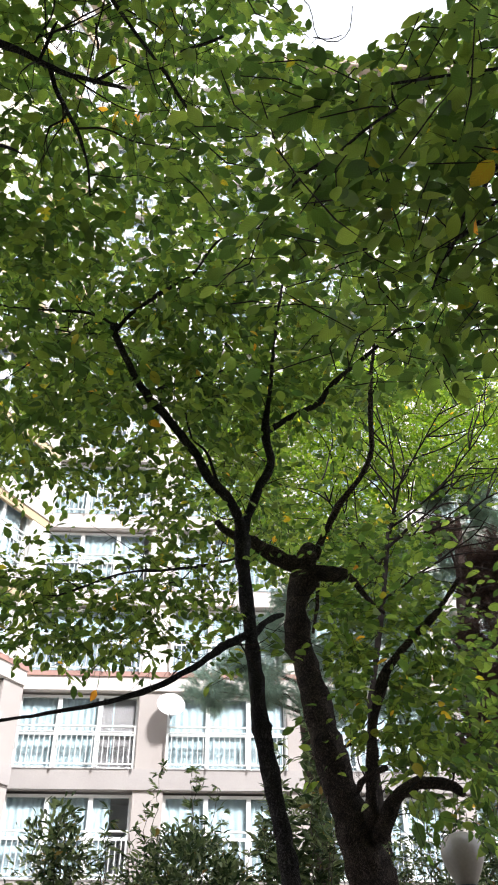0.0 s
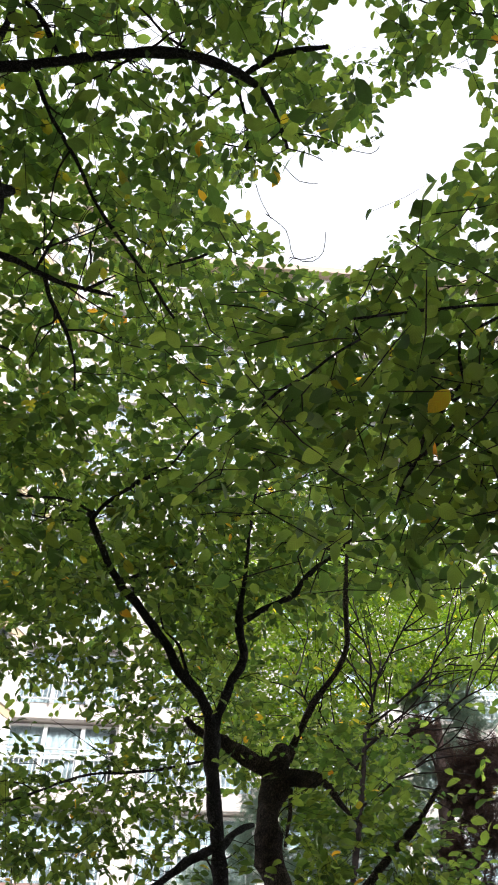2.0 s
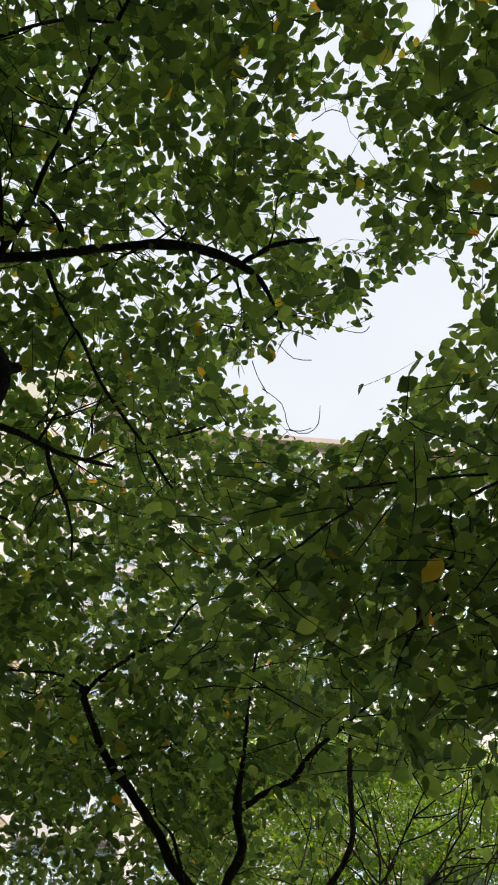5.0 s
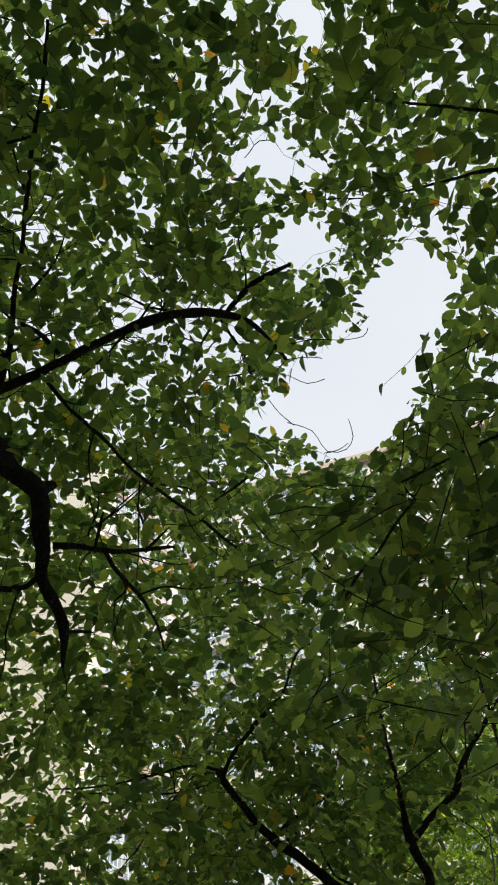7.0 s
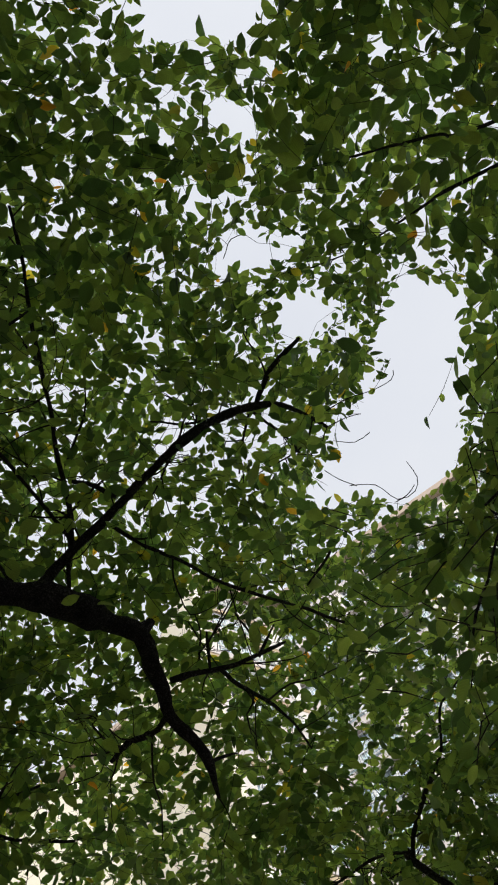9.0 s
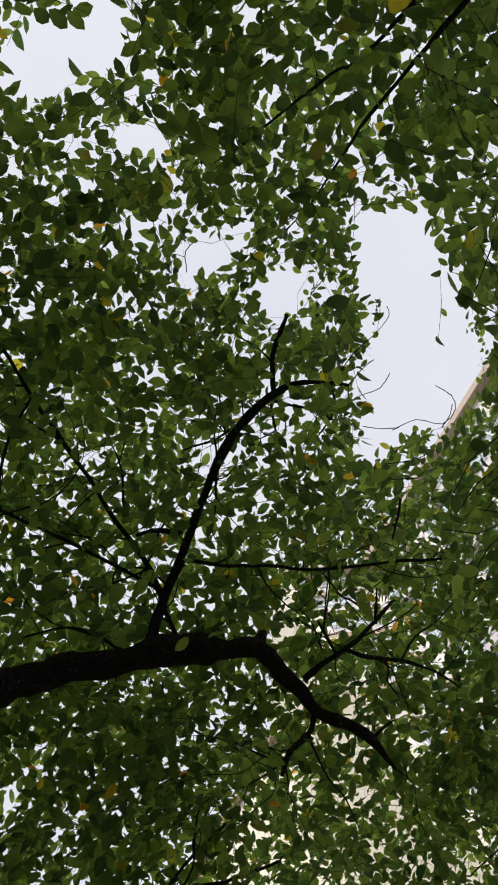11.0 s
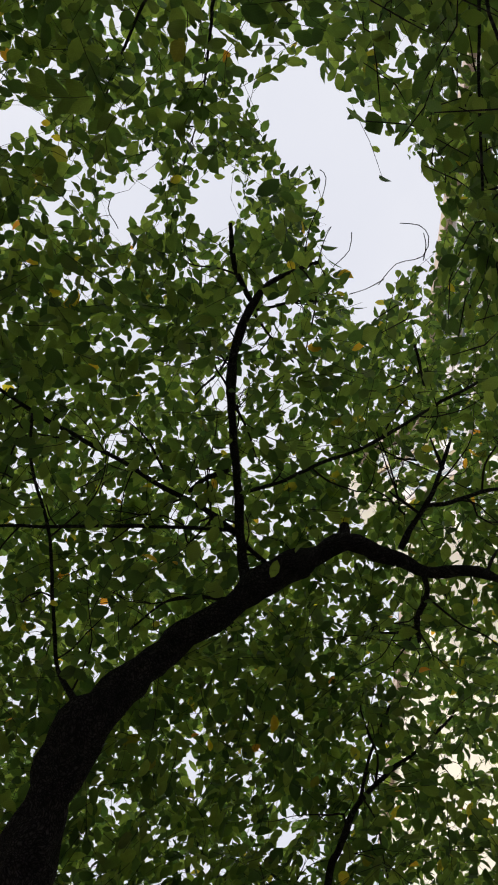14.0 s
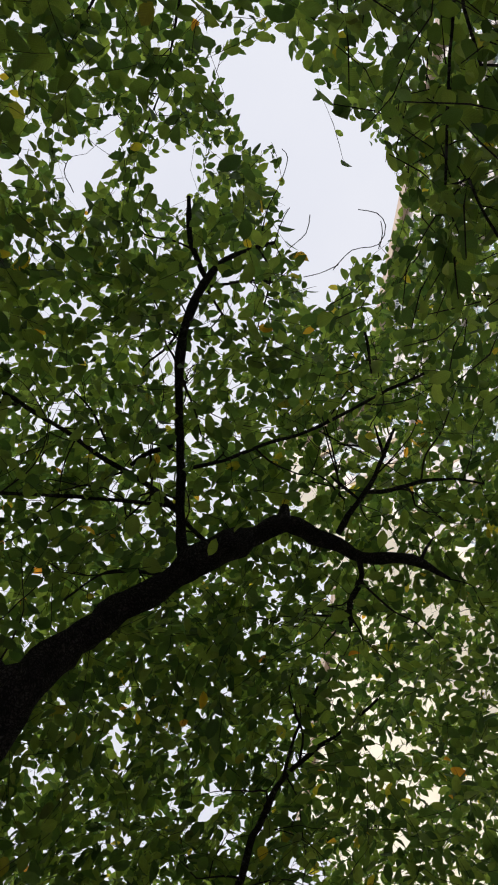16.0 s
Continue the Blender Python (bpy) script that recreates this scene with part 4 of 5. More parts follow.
# bare kinked side twigs along the limbs, each with one or two smaller ones
def spur_twigs(tree):
    sv, sf = [], []
    todo = [(p, a, r, 0) for p, a, r in tree["spurs"]]
    while todo:
        p, ahead, r, depth = todo.pop()
        side = np.cross(ahead, SPUR.normal(size=3))
        side /= np.linalg.norm(side) + 1e-9
        way = ahead * SPUR.uniform(0.2, 0.9) + side
        way[2] *= 0.6
        way /= np.linalg.norm(way)
        run = SPUR.uniform(0.22, 0.75) * (1.0 if depth == 0 else 0.55)
        r0 = min(r * 0.6, SPUR.uniform(0.0034, 0.0062) * (1.0 if depth == 0 else 0.6))
        pts, here = [p], p
        for k in range(5):
            way = way + SPUR.normal(size=3) * 0.30
            way /= np.linalg.norm(way)
            here = here + way * run / 5
            pts.append(here)
        path, rad = glide(pts, [r0, r0 * 0.85, r0 * 0.72, r0 * 0.6, r0 * 0.45, 0.0011], 0.06)
        low = path[:, 2] - 1.6 < 0.37 * np.linalg.norm(path[:, :2], axis=1)
        if (gap_depth(path) > 0.004).any() or (low & (path[:, 0] < 0.6)).any():
            continue
        v, f = tube(path, rad, 4)
        sf += [tuple(i + len(sv) for i in g) for g in f]
        sv += v
        tree["nodes"] += [tuple(q) for q in path[1:]]
        tree["sizes"] += [float(q) for q in rad[1:]]
        if depth == 0:
            for k in range(int(SPUR.integers(1, 4))):
                j = int(SPUR.integers(2, len(path) - 1))
                todo.append((path[j], way, float(rad[j]) * 1.4, 1))
    if sv:
        ob = new("side_branching", mesh_of("side_branching", sv, sf, twig_bark))
        ob.parent = tree["thing"]
        tagged(ob, kind="stuff")


for tree in TREES.values():
    spur_twigs(tree)

# leaves that would hide the limbs from the camera's place are mostly dropped
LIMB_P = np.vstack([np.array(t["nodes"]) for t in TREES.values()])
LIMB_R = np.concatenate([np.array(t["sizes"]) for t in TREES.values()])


def hides_limb(at, least, most):
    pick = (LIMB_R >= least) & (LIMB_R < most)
    rel = (LIMB_P[pick] - CAM_PLACE).astype(np.float32)
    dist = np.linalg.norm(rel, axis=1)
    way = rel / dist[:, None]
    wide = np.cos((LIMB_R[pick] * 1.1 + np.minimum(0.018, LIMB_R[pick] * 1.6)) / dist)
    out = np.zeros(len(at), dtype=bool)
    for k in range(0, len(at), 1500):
        d = (at[k:k + 1500] - CAM_PLACE).astype(np.float32)
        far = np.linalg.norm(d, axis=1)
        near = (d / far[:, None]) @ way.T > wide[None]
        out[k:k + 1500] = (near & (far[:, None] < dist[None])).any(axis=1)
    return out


# crown lobes: tree, centre, radii; the low twigs of the side tree hang close by
LOBES = (
    ('overhead', (-1.3, 0.7, 5.25), (2.3, 2.3, 0.9)),
    ('overhead', (-0.3, 1.2, 5.5), (1.4, 1.3, 0.6)),
    ('overhead', (-2.4, 2.3, 5.0), (1.7, 1.5, 1.0)),
    ('overhead', (-3.0, 0.6, 5.0), (1.3, 1.6, 0.9)),
    ('overhead', (-3.4, 1.4, 4.6), (1.3, 1.6, 0.8)),
    ('slender', (-0.9, 3.7, 5.6), (2.5, 1.5, 1.3)),
    ('slender', (-1.1, 4.3, 4.3), (1.4, 0.7, 0.75)),
    ('slender', (-1.0, 4.3, 3.5), (1.1, 0.5, 0.4)),
    ('slender', (0.3, 4.3, 5.9), (1.3, 1.1, 1.1)),
    ('old', (1.1, 5.1, 5.6), (1.7, 1.4, 1.4)),
    ('old', (1.35, 4.6, 3.2), (0.5, 0.4, 0.8)),
    ('old', (1.2, 4.7, 3.7), (0.8, 0.5, 1.0)),
    ('old', (0.95, 4.65, 3.3), (0.8, 0.5, 0.8)),
    ('slender', (0.35, 2.6, 6.3), (1.3, 0.8, 0.6)),
    ('side', (1.0, 1.65, 4.95), (0.6, 0.5, 0.4)),
    ('side', (1.5, 0.7, 4.9), (1.5, 1.6, 0.9)),
    ('side', (0.6, -0.6, 5.2), (1.6, 1.0, 0.8)),
    ('side', (0.29, 0.89, 2.73), (0.36, 0.25, 0.28), 0.44),
    ('side', (0.32, 0.78, 3), (0.34, 0.24, 0.22), 0.44),
    ('side', (0.69, 0.69, 2.89), (0.34, 0.3, 0.3), 0.44),
    ('side', (0.41, 0.96, 2.76), (0.36, 0.33, 0.3), 0.44),
    ('back', (2.0, 8.9, 7.9), (2.7, 0.95, 1.9)),
)


def cover(az, el, p):
    """How many leaf layers to put in a direction, fitted to the view from the camera."""
    if el > 66:
        c = 1.65
    elif el > 50:
        c = 2.0
    else:
        c = 2.2
    if az < -20:
        c = 2.3 if el < 66 else 1.85 if az < -64 else 1.55
    if abs(az) > 100 and el < 78:
        c = 1.2
    if az < -55 and el < 62:
        c = 2.1
    elif az < -28 and el < 56:
        c = 2.0
    if abs(az) < 16 and 36 < el < 48:
        c = 3.0
    if el < 38:
        c = 2.1
        if az > 13.3 and 24.5 < el < 33 or az > 15.3 and 18 < el < 33:
            c = 0.15
        elif 5.5 < az < 16 and 14.5 < el < 31:
            c = 2.8
        elif az < 1.5 and el < 20.3 or az < 6.5 and el < 22:
            c = 0.03
        elif az < -8 and 27.3 < el < 33.3:
            c = 0.12 if az < -19 or el > 29 else 0.3
        elif az < -18:
            c = 1.6
        elif az < 1.5:
            c = 0.5 if el < 21.3 else 2.6 if el < 27.3 and az < -5 else 1.0 if el < 25.6 else 1.9
        elif az < 6.5:
            c = 0.7 if el < 29 else c
        elif az >= 16:
            c = 0.3
        elif el <= 14.5:
            c = 0.35 if el < 12.5 else 1.6 if az < 12.5 else 0.9
    if 2.5 < az < 22 and 31 < el < 39.5:
        c = 0.3
    return c * (1 + 0.6 * noise.noise(Vector(tuple(p * 1.7))) + 0.35 * noise.noise(Vector(tuple(p * 5.5))))


LEAF_LEN = {'overhead': 0.076, 'slender': 0.086, 'old': 0.08, 'side': 0.090, 'back': 0.057}
rng = np.random.default_rng(11)
CELL = 0.022
layers, bare = {}, {}
pool_pts, pool_key, pool_grow = [], [], []
for key, centre, size, *grow in LOBES:
    n = int(4.19 * size[0] * size[1] * size[2] * (7000 if grow else 420))
    p = rng.normal(size=(n, 3))
    p *= (rng.uniform(0, 1, n) ** 0.4 / np.linalg.norm(p, axis=1))[:, None]
    pool_pts.append(p * size + centre)
    pool_key += [key] * n
    pool_grow += [grow[0] if grow else 1.0] * n
pool_pts = np.vstack(pool_pts)
pool_gap = gap_depth(pool_pts)
pool_ok = pool_gap < rng.uniform(-0.006, 0.006, len(pool_pts))
for i in rng.permutation(len(pool_pts)):
    p = pool_pts[i]
    d = p - CAM_PLACE
    far = float(np.linalg.norm(d))
    if not pool_ok[i] or far < 1.95 * pool_grow[i] or p[2] < 2.2:
        continue
    az, el = math.degrees(math.atan2(d[0], d[1])), math.degrees(math.asin(d[2] / far))
    r = math.tan(math.radians(90 - el) / 2)
    u, v = r * math.sin(math.radians(az)), r * math.cos(math.radians(az))
    cell = (math.floor(u / CELL), math.floor(v / CELL))
    sr = (2 * CELL / (1 + r * r)) ** 2
    cell += (pool_key[i] == 'back',)
    have = layers.get(cell, 0.0)
    need = cover(az, el, p)
    if pool_key[i] == 'back':
        need = 3.4 if el > 32.5 or az < 12 else 0.3
    edge = -0.03 < pool_gap[i]
    need *= spot_share(d / far) * (0.8 if edge else 1.0)
    if have >= need or (need < 0.8 and bare.setdefault(cell, rng.uniform()) > need / 0.8):
        continue
    view_small = 0.62 if edge or (pool_key[i] in ('slender', 'side') and el < 35.4) else 1.0
    layers[cell] = have + 0.0105 * view_small * (LEAF_LEN[pool_key[i]] * pool_grow[i] / 0.078) ** 2 / far ** 2 / sr
    TREES[pool_key[i]].setdefault("sprays", []).append((*p, pool_grow[i]))

for key, tree in TREES.items():
    grows = np.array(tree["sprays"])[:, 3]
    pts = np.array(tree["sprays"])[:, :3]
    nodes = np.array(tree["nodes"])
    sizes = np.array(tree["sizes"])
    cap = len(nodes) + len(pts) * 6
    pool = np.zeros((cap, 3))
    psize = np.zeros(cap)
    pool[:len(nodes)], psize[:len(nodes)] = nodes, sizes
    used = len(nodes)
    near = np.array([((nodes - q) ** 2).sum(1).min() for q in pts])
    tv, tf = [], []
    at, ways, ups, lens, wids = [], [], [], [], []
    for n in np.argsort(near):
        q, leaf_len = pts[n], LEAF_LEN[key] * grows[n]
        d2 = ((pool[:used] - q) ** 2).sum(1)
        j = int(d2.argmin())
        base, gap = pool[j], math.sqrt(d2[j])
        out = (q - base) / (gap + 1e-6)
        out = out + rng.normal(size=3) * 0.35 + (0, 0, -0.1)
        out[2] *= 0.6
        out /= np.linalg.norm(out)
        run = rng.uniform(2.3, 4.4) * leaf_len
        tip = q + out * run
        steps = max(2, int(gap / (0.17 * grows[n])))
        bend = rng.normal(size=3) * 0.2 * gap + (0, 0, 0.06 * gap)
        way_in = [base + (q - base) * (k / steps) + bend * math.sin(math.pi * k / steps) + rng.normal(size=3) * 0.03 * grows[n] for k in range(1, steps)]
        r0 = min(psize[j] * 0.75, 0.0026 + 0.0042 * gap) * grows[n] ** 1.6
        rads = [r0 * (1 - 0.45 * k / steps) for k in range(steps)]
        path, rad = glide([base, *way_in, q, (q + tip) / 2 + rng.normal(size=3) * 0.014, tip], [*rads, min(0.0020, r0 * 0.6), 0.0015, 0.0010], 0.1)
        if (gap_depth(path) > 0.002).any():
            continue
        v, f = tube(path, rad, 3)
        tf += [tuple(i + len(tv) for i in g) for g in f[:-2]]
        tv += v
        for k in range(1, len(path) - 1, 2):
            if used < cap:
                pool[used], psize[used] = path[k], rad[k]
                used += 1
        toward = (q - CAM_PLACE) / np.linalg.norm(q - CAM_PLACE)
        # leaf size fitted to the view: smaller round the gaps and low down
        view_scale = 0.74 if gap_depth(q)[0] > -0.03 or (toward[2] < 0.58 and key in ('slender', 'side')) else 1.0
        count = int(rng.integers(7, 12))
        side = 1
        flat = np.cross(out, (0, 0, 1))
        flat /= np.linalg.norm(flat) + 1e-6
        for k in range(count):
            u = (k + 0.5) / count
            stem = q + (tip - q) * (u * 1.25 - 0.25)
            side = -side
            swing = math.radians(rng.uniform(35, 70) * (1 - 0.6 * u))
            way = out * math.cos(swing) + flat * side * math.sin(swing) + (0, 0, rng.uniform(-0.55, 0.1))
            up = np.array((0, 0, 1.0)) + rng.normal(size=3) * (0.7, 0.7, 0.25)
            at.append(stem + rng.normal(size=3) * 0.006 + (0, 0, rng.uniform(0.0, 0.035)))
            ways.append(way)
            ups.append(up)
            size = leaf_len * view_scale * rng.uniform(0.48, 1.2)
            lens.append(size)
            wids.append(size * rng.uniform(0.49, 0.66))
    at, ways, ups, lens, wids = (np.array(a) for a in (at, ways, ups, lens, wids))
    middle = at + ways * 0.5 * lens[:, None]
    ok = gap_depth(middle) < rng.uniform(-0.004, 0.005, len(at))
    # drop most leaves that stand before a limb as the camera sees it
    ok &= ~(hides_limb(middle, 0.014, 9.0) & (rng.uniform(size=len(at)) < 0.95))
    ok &= ~(hides_limb(middle, 0.0045, 0.014) & (rng.uniform(size=len(at)) < 0.85))
    at, ways, ups, lens, wids = at[ok], ways[ok], ups[ok], lens[ok], wids[ok]
    order = np.argsort(np.linalg.norm(at - CAM_PLACE, axis=1))
    first, rest = order[:300], order[300:]
    twigs = new("fine_branching", mesh_of("fine_branching", tv, tf, twig_bark))
    twigs.parent = tree["thing"]
    tagged(twigs, kind="stuff")
    leaf_sheet("foliage", at[rest], ways[rest], ups[rest], lens[rest], wids[rest], *((back_mass, tree["thing"], SLIM_V, SLIM_F) if key == 'back' else (leaf_mass, tree["thing"])))
    single_leaves(at[first], ways[first], ups[first], lens[first], wids[first], back_leaf_mesh if key == 'back' else leaf_mesh, tree["thing"])

# ---- shrubs ----
def shrub(x, y, height, spread, stems, label, leaf=0.08, slim=0.3, seed=1, twigs=2, reach=0.2, lowest=0.2, rounded=0.25, dome=0):
    """Many stems; each stem carries short side twigs with alternate narrow leaves."""
    thing = tagged(new("shrub"), label, "shrub", "shrubs under the trees")
    thing.location = (x, y, 0)
    g = np.random.default_rng(seed)
    at, ways, ups, lens, wids = [], [], [], [], []
    for s in range(stems):
        a = g.uniform(0, 6.28)
        away = spread * math.sqrt(g.uniform(0, 1))
        h = height * g.uniform(0.72, 1.0) * (1 - rounded * (away / spread) ** 2)
        top = np.array((math.cos(a) * away, math.sin(a) * away, h))
        foot = np.array((top[0] * 0.3, top[1] * 0.3, 0))
        mid = (foot + top) / 2 + (top[0] * 0.2 + g.normal() * 0.05, top[1] * 0.2 + g.normal() * 0.05, 0.08 * h)
        path, rad = glide([foot, mid, top], [0.011, 0.007, 0.002], 0.1)
        path = path + g.normal(size=path.shape) * 0.012
        v, f = tube(path, rad, 5)
        ob = new("stem", mesh_of("stem", v, f, stem_bark))
        ob.parent = thing
        for k in range(int(len(path) * lowest), len(path)):
            for c in range(twigs):
                b = g.uniform(0, 6.28)
                out = np.array((math.cos(b), math.sin(b), g.uniform(-0.2, 1.1)))
                run = reach * g.uniform(0.4, 1.2) * (1.3 - k / len(path))
                flat = np.array((-math.sin(b), math.cos(b), 0.0))
                for q in range(5):
                    side = 1 if q % 2 else -1
                    at.append(path[k] + out * run * (0.1 + 0.22 * q))
                    ways.append(out * 0.8 + flat * side * g.uniform(0.1, 0.9) + (0, 0, g.uniform(-0.7, 0.5)))
                    ups.append(np.array((0, 0, 1.0)) + g.normal(size=3) * 0.6)
                    size = leaf * g.uniform(0.55, 1.15)
                    lens.append(size)
                    wids.append(size * slim * g.uniform(0.85, 1.3))
    for k in range(dome):
        d = g.normal(size=3)
        d *= g.uniform(0.55, 1.0) ** 0.5 / np.linalg.norm(d)
        c = np.array((d[0] * spread, d[1] * spread, height * 0.78 + d[2] * height * 0.2))
        out = d + g.normal(size=3) * 0.4
        for q in range(7):
            at.append(c + g.normal(size=3) * 0.045)
            ways.append(out + g.normal(size=3) * 0.6)
            ups.append(np.array((0, 0, 1.0)) + g.normal(size=3) * 0.6)
            size = leaf * g.uniform(0.5, 1.1)
            lens.append(size)
            wids.append(size * slim * g.uniform(0.9, 1.4))
    at, ways, ups, lens, wids = (np.array(q) for q in (at, ways, ups, lens, wids))
    order = np.argsort(-at[:, 2])
    first, rest = order[:160], order[160:]
    leaf_sheet("foliage", at[rest], ways[rest], ups[rest], lens[rest], wids[rest], shrub_mass, thing, SLIM_V, SLIM_F)
    single_leaves(at[first], ways[first], ups[first], lens[first], wids[first], shrub_leaf_mesh, thing)


shrub(-1.58, 7.3, 3.45, 0.30, 16, "upright slim-leaved dark green shrub", seed=3, leaf=0.085, slim=0.32, twigs=2, reach=0.24, lowest=0.4, dome=160)
shrub(-1.25, 7.5, 4.15, 0.5, 18, "tall thin shoots of a slim-leaved shrub", seed=13, leaf=0.08, slim=0.24, twigs=2, reach=0.14, lowest=0.6)
shrub(-0.50, 7.3, 3.25, 0.50, 44, "dense rounded dark green shrub", seed=4, leaf=0.085, slim=0.32, twigs=2, reach=0.22, lowest=0.55, rounded=0.4, dome=750)
shrub(-0.5, 7.9, 4.25, 0.75, 20, "thin upright shoots of a pale slim-leaved shrub", seed=14, leaf=0.08, slim=0.24, twigs=2, reach=0.14, lowest=0.6)
shrub(0.52, 7.8, 4.5, 0.45, 30, "pale grey-green shrub behind the tree trunks", seed=5, leaf=0.11, slim=0.30, twigs=2, reach=0.22, lowest=0.4)
shrub(1.65, 7.2, 4.0, 0.62, 48, "light green fine-leaved shrub beside the globe lamp", seed=6, leaf=0.07, slim=0.32, twigs=2, reach=0.3, lowest=0.45)
shrub(-2.1, 7.5, 2.8, 0.5, 30, "low green shrub with narrow pointed leaves", seed=7, leaf=0.08, slim=0.3, twigs=2, reach=0.25, lowest=0.4)
shrub(2.4, 7.6, 4.3, 0.6, 56, "light green fine-leaved shrub in the garden bed", seed=8, leaf=0.06, slim=0.34, twigs=2, reach=0.3, lowest=0.45)


# ---- pines ----
def pine(x, y, height, tufts, material, label, lobes, seed):
    thing = tagged(new("pine_tree"), label, "pine tree", "pines behind the trees")
    thing.location = (x, y, 0)
    g = np.random.default_rng(seed)
    path, rad = glide([(0, 0, -0.1), (0.08, 0, height * 0.4), (-0.05, 0.1, height * 0.75), (0.05, 0, height)], [0.16, 0.13, 0.1, 0.03], 0.15)
    v, f = tube(path, rad, 10, 0.25, seed)
    ob = new("trunk", mesh_of("trunk", v, f, pine_bark))
    ob.parent = thing
    nv, nf = [], []
    for cx, cy, cz, r in lobes:
        c = np.array((cx, cy, cz))
        j = int(((path - (0, 0, cz - 0.2)) ** 2).sum(1).argmin())
        bp, br = glide([path[j], (path[j] + c) / 2 + (0, 0, 0.05), c], [0.026, 0.015, 0.006], 0.08)
        v, f = tube(bp, br, 6, 0.2, seed)
        ob = new("branch", mesh_of("branch", v, f, pine_bark))
        ob.parent = thing
        for t in range(tufts):
            d = g.normal(size=3)
            d /= np.linalg.norm(d)
            o = c + d * r * g.uniform(0.2, 1.0)
            axis = d * 0.6 + g.normal(size=3) * 0.3 + (0, 0, 0.15)
            axis /= np.linalg.norm(axis)
            for k in range(80):
                w = axis + g.normal(size=3) * 0.7
                w /= np.linalg.norm(w)
                side = np.cross(w, g.normal(size=3))
                side *= 0.0028 / (np.linalg.norm(side) + 1e-6)
                b = o + axis * g.uniform(-0.1, 0.05)
                e = b + w * g.uniform(0.08, 0.14) + (0, 0, -0.015)
                n = len(nv)
                nv += [tuple(b - side), tuple(b + side), tuple(e)]
                nf.append((n, n + 1, n + 2))
    ob = new("needles", mesh_of("needles", nv, nf, material))
    ob.parent = thing
    tagged(ob, kind="stuff")


pine(0.75, 9.6, 6.6, 80, needle_green, "blue-green pine with long drooping needle tufts",
     ((-1.18, -0.31, 5.09, 0.30), (-0.86, -0.30, 5.40, 0.36), (-0.49, -0.30, 5.75, 0.34), (-0.56, -0.30, 5.16, 0.36), (0.28, -0.36, 6.21, 0.36), (0.34, -0.36, 5.51, 0.40), (0.63, -0.40, 5.85, 0.36), (0.05, -0.33, 4.95, 0.34), (-0.20, -0.32, 6.19, 0.30), (0.40, -0.37, 4.97, 0.34), (-0.09, -0.32, 5.53, 0.30), (2.12, -0.75, 7.36, 0.36), (1.67, -0.62, 7.57, 0.30), (0.82, -0.30, 5.95, 0.34), (1.12, -0.28, 5.59, 0.36), (1.45, -0.30, 6.02, 0.36), (0.93, -0.30, 5.04, 0.34), (1.28, -0.30, 4.70, 0.36), (1.61, -0.32, 5.31, 0.36), (1.2, -0.35, 6.9, 0.4), (1.7, -0.45, 6.7, 0.42), (2.1, -0.55, 6.6, 0.42), (1.0, -0.3, 6.4, 0.38), (2.3, -0.6, 7.1, 0.4)), 21)
pine(2.5, 8.6, 7.0, 95, needle_dead, "pine with brown dead needle clumps and dark trunk",
     ((-0.33, -0.59, 6.41, 0.20), (-0.01, -0.68, 5.88, 0.30), (0.05, -0.70, 5.64, 0.28), (-0.22, -0.62, 5.10, 0.20), (-0.11, -0.65, 4.73, 0.32), (-0.23, -0.62, 4.34, 0.28), (-0.30, -0.60, 4.03, 0.25), (0.18, -0.75, 5.23, 0.35), (0.29, -0.78, 6.00, 0.35)), 22)


# ---- globe lamp ----
def lathe(profile, sides=28):
    v, f = [], []
    for r, z in profile:
        for k in range(sides):
            a = 2 * math.pi * k / sides
            v.append((r * math.cos(a), r * math.sin(a), z))
    for i in range(len(profile) - 1):
        for k in range(sides):
            a, b = i * sides + k, i * sides + (k + 1) % sides
            f.append((a, b, b + sides, a + sides))
    f += [tuple(range(sides - 1, -1, -1)), tuple(range((len(profile) - 1) * sides, len(profile) * sides))]
    return v, f


lamp = tagged(new("garden_lamp"), "garden lamp with unlit frosted acorn globe on dark pole", "lamp")
lamp.location = (1.41, 6.05, 0.0)
LZ = 2.55
for name, prof, mat in (
        ("pole", ((0.11, 0), (0.11, 0.05), (0.06, 0.12), (0.045, 0.5), (0.042, LZ - 0.2), (0.042, LZ - 0.12)), dark_metal),
        ("collar", ((0.06, LZ - 0.14), (0.085, LZ - 0.12), (0.085, LZ - 0.02), (0.075, LZ + 0.01)), dark_metal),
        ("globe", ((0.055, LZ), (0.075, LZ + 0.035), (0.11, LZ + 0.10), (0.135, LZ + 0.165), (0.142, LZ + 0.21), (0.133, LZ + 0.26), (0.10, LZ + 0.305), (0.045, LZ + 0.33), (0.01, LZ + 0.335)), frosted)):
    v, f = lathe(prof)
    ob = new(name, mesh_of(name, v, f, mat))
    ob.parent = lamp

# ---- apartment building ----
FLOOR, D, BAY, X0 = 2.76, 23.9, 4.3, -7.05
STOREYS = 17
building = tagged(new("apartment_building"), "tall cream apartment building with white-railed balconies and red-brown bands", "building")


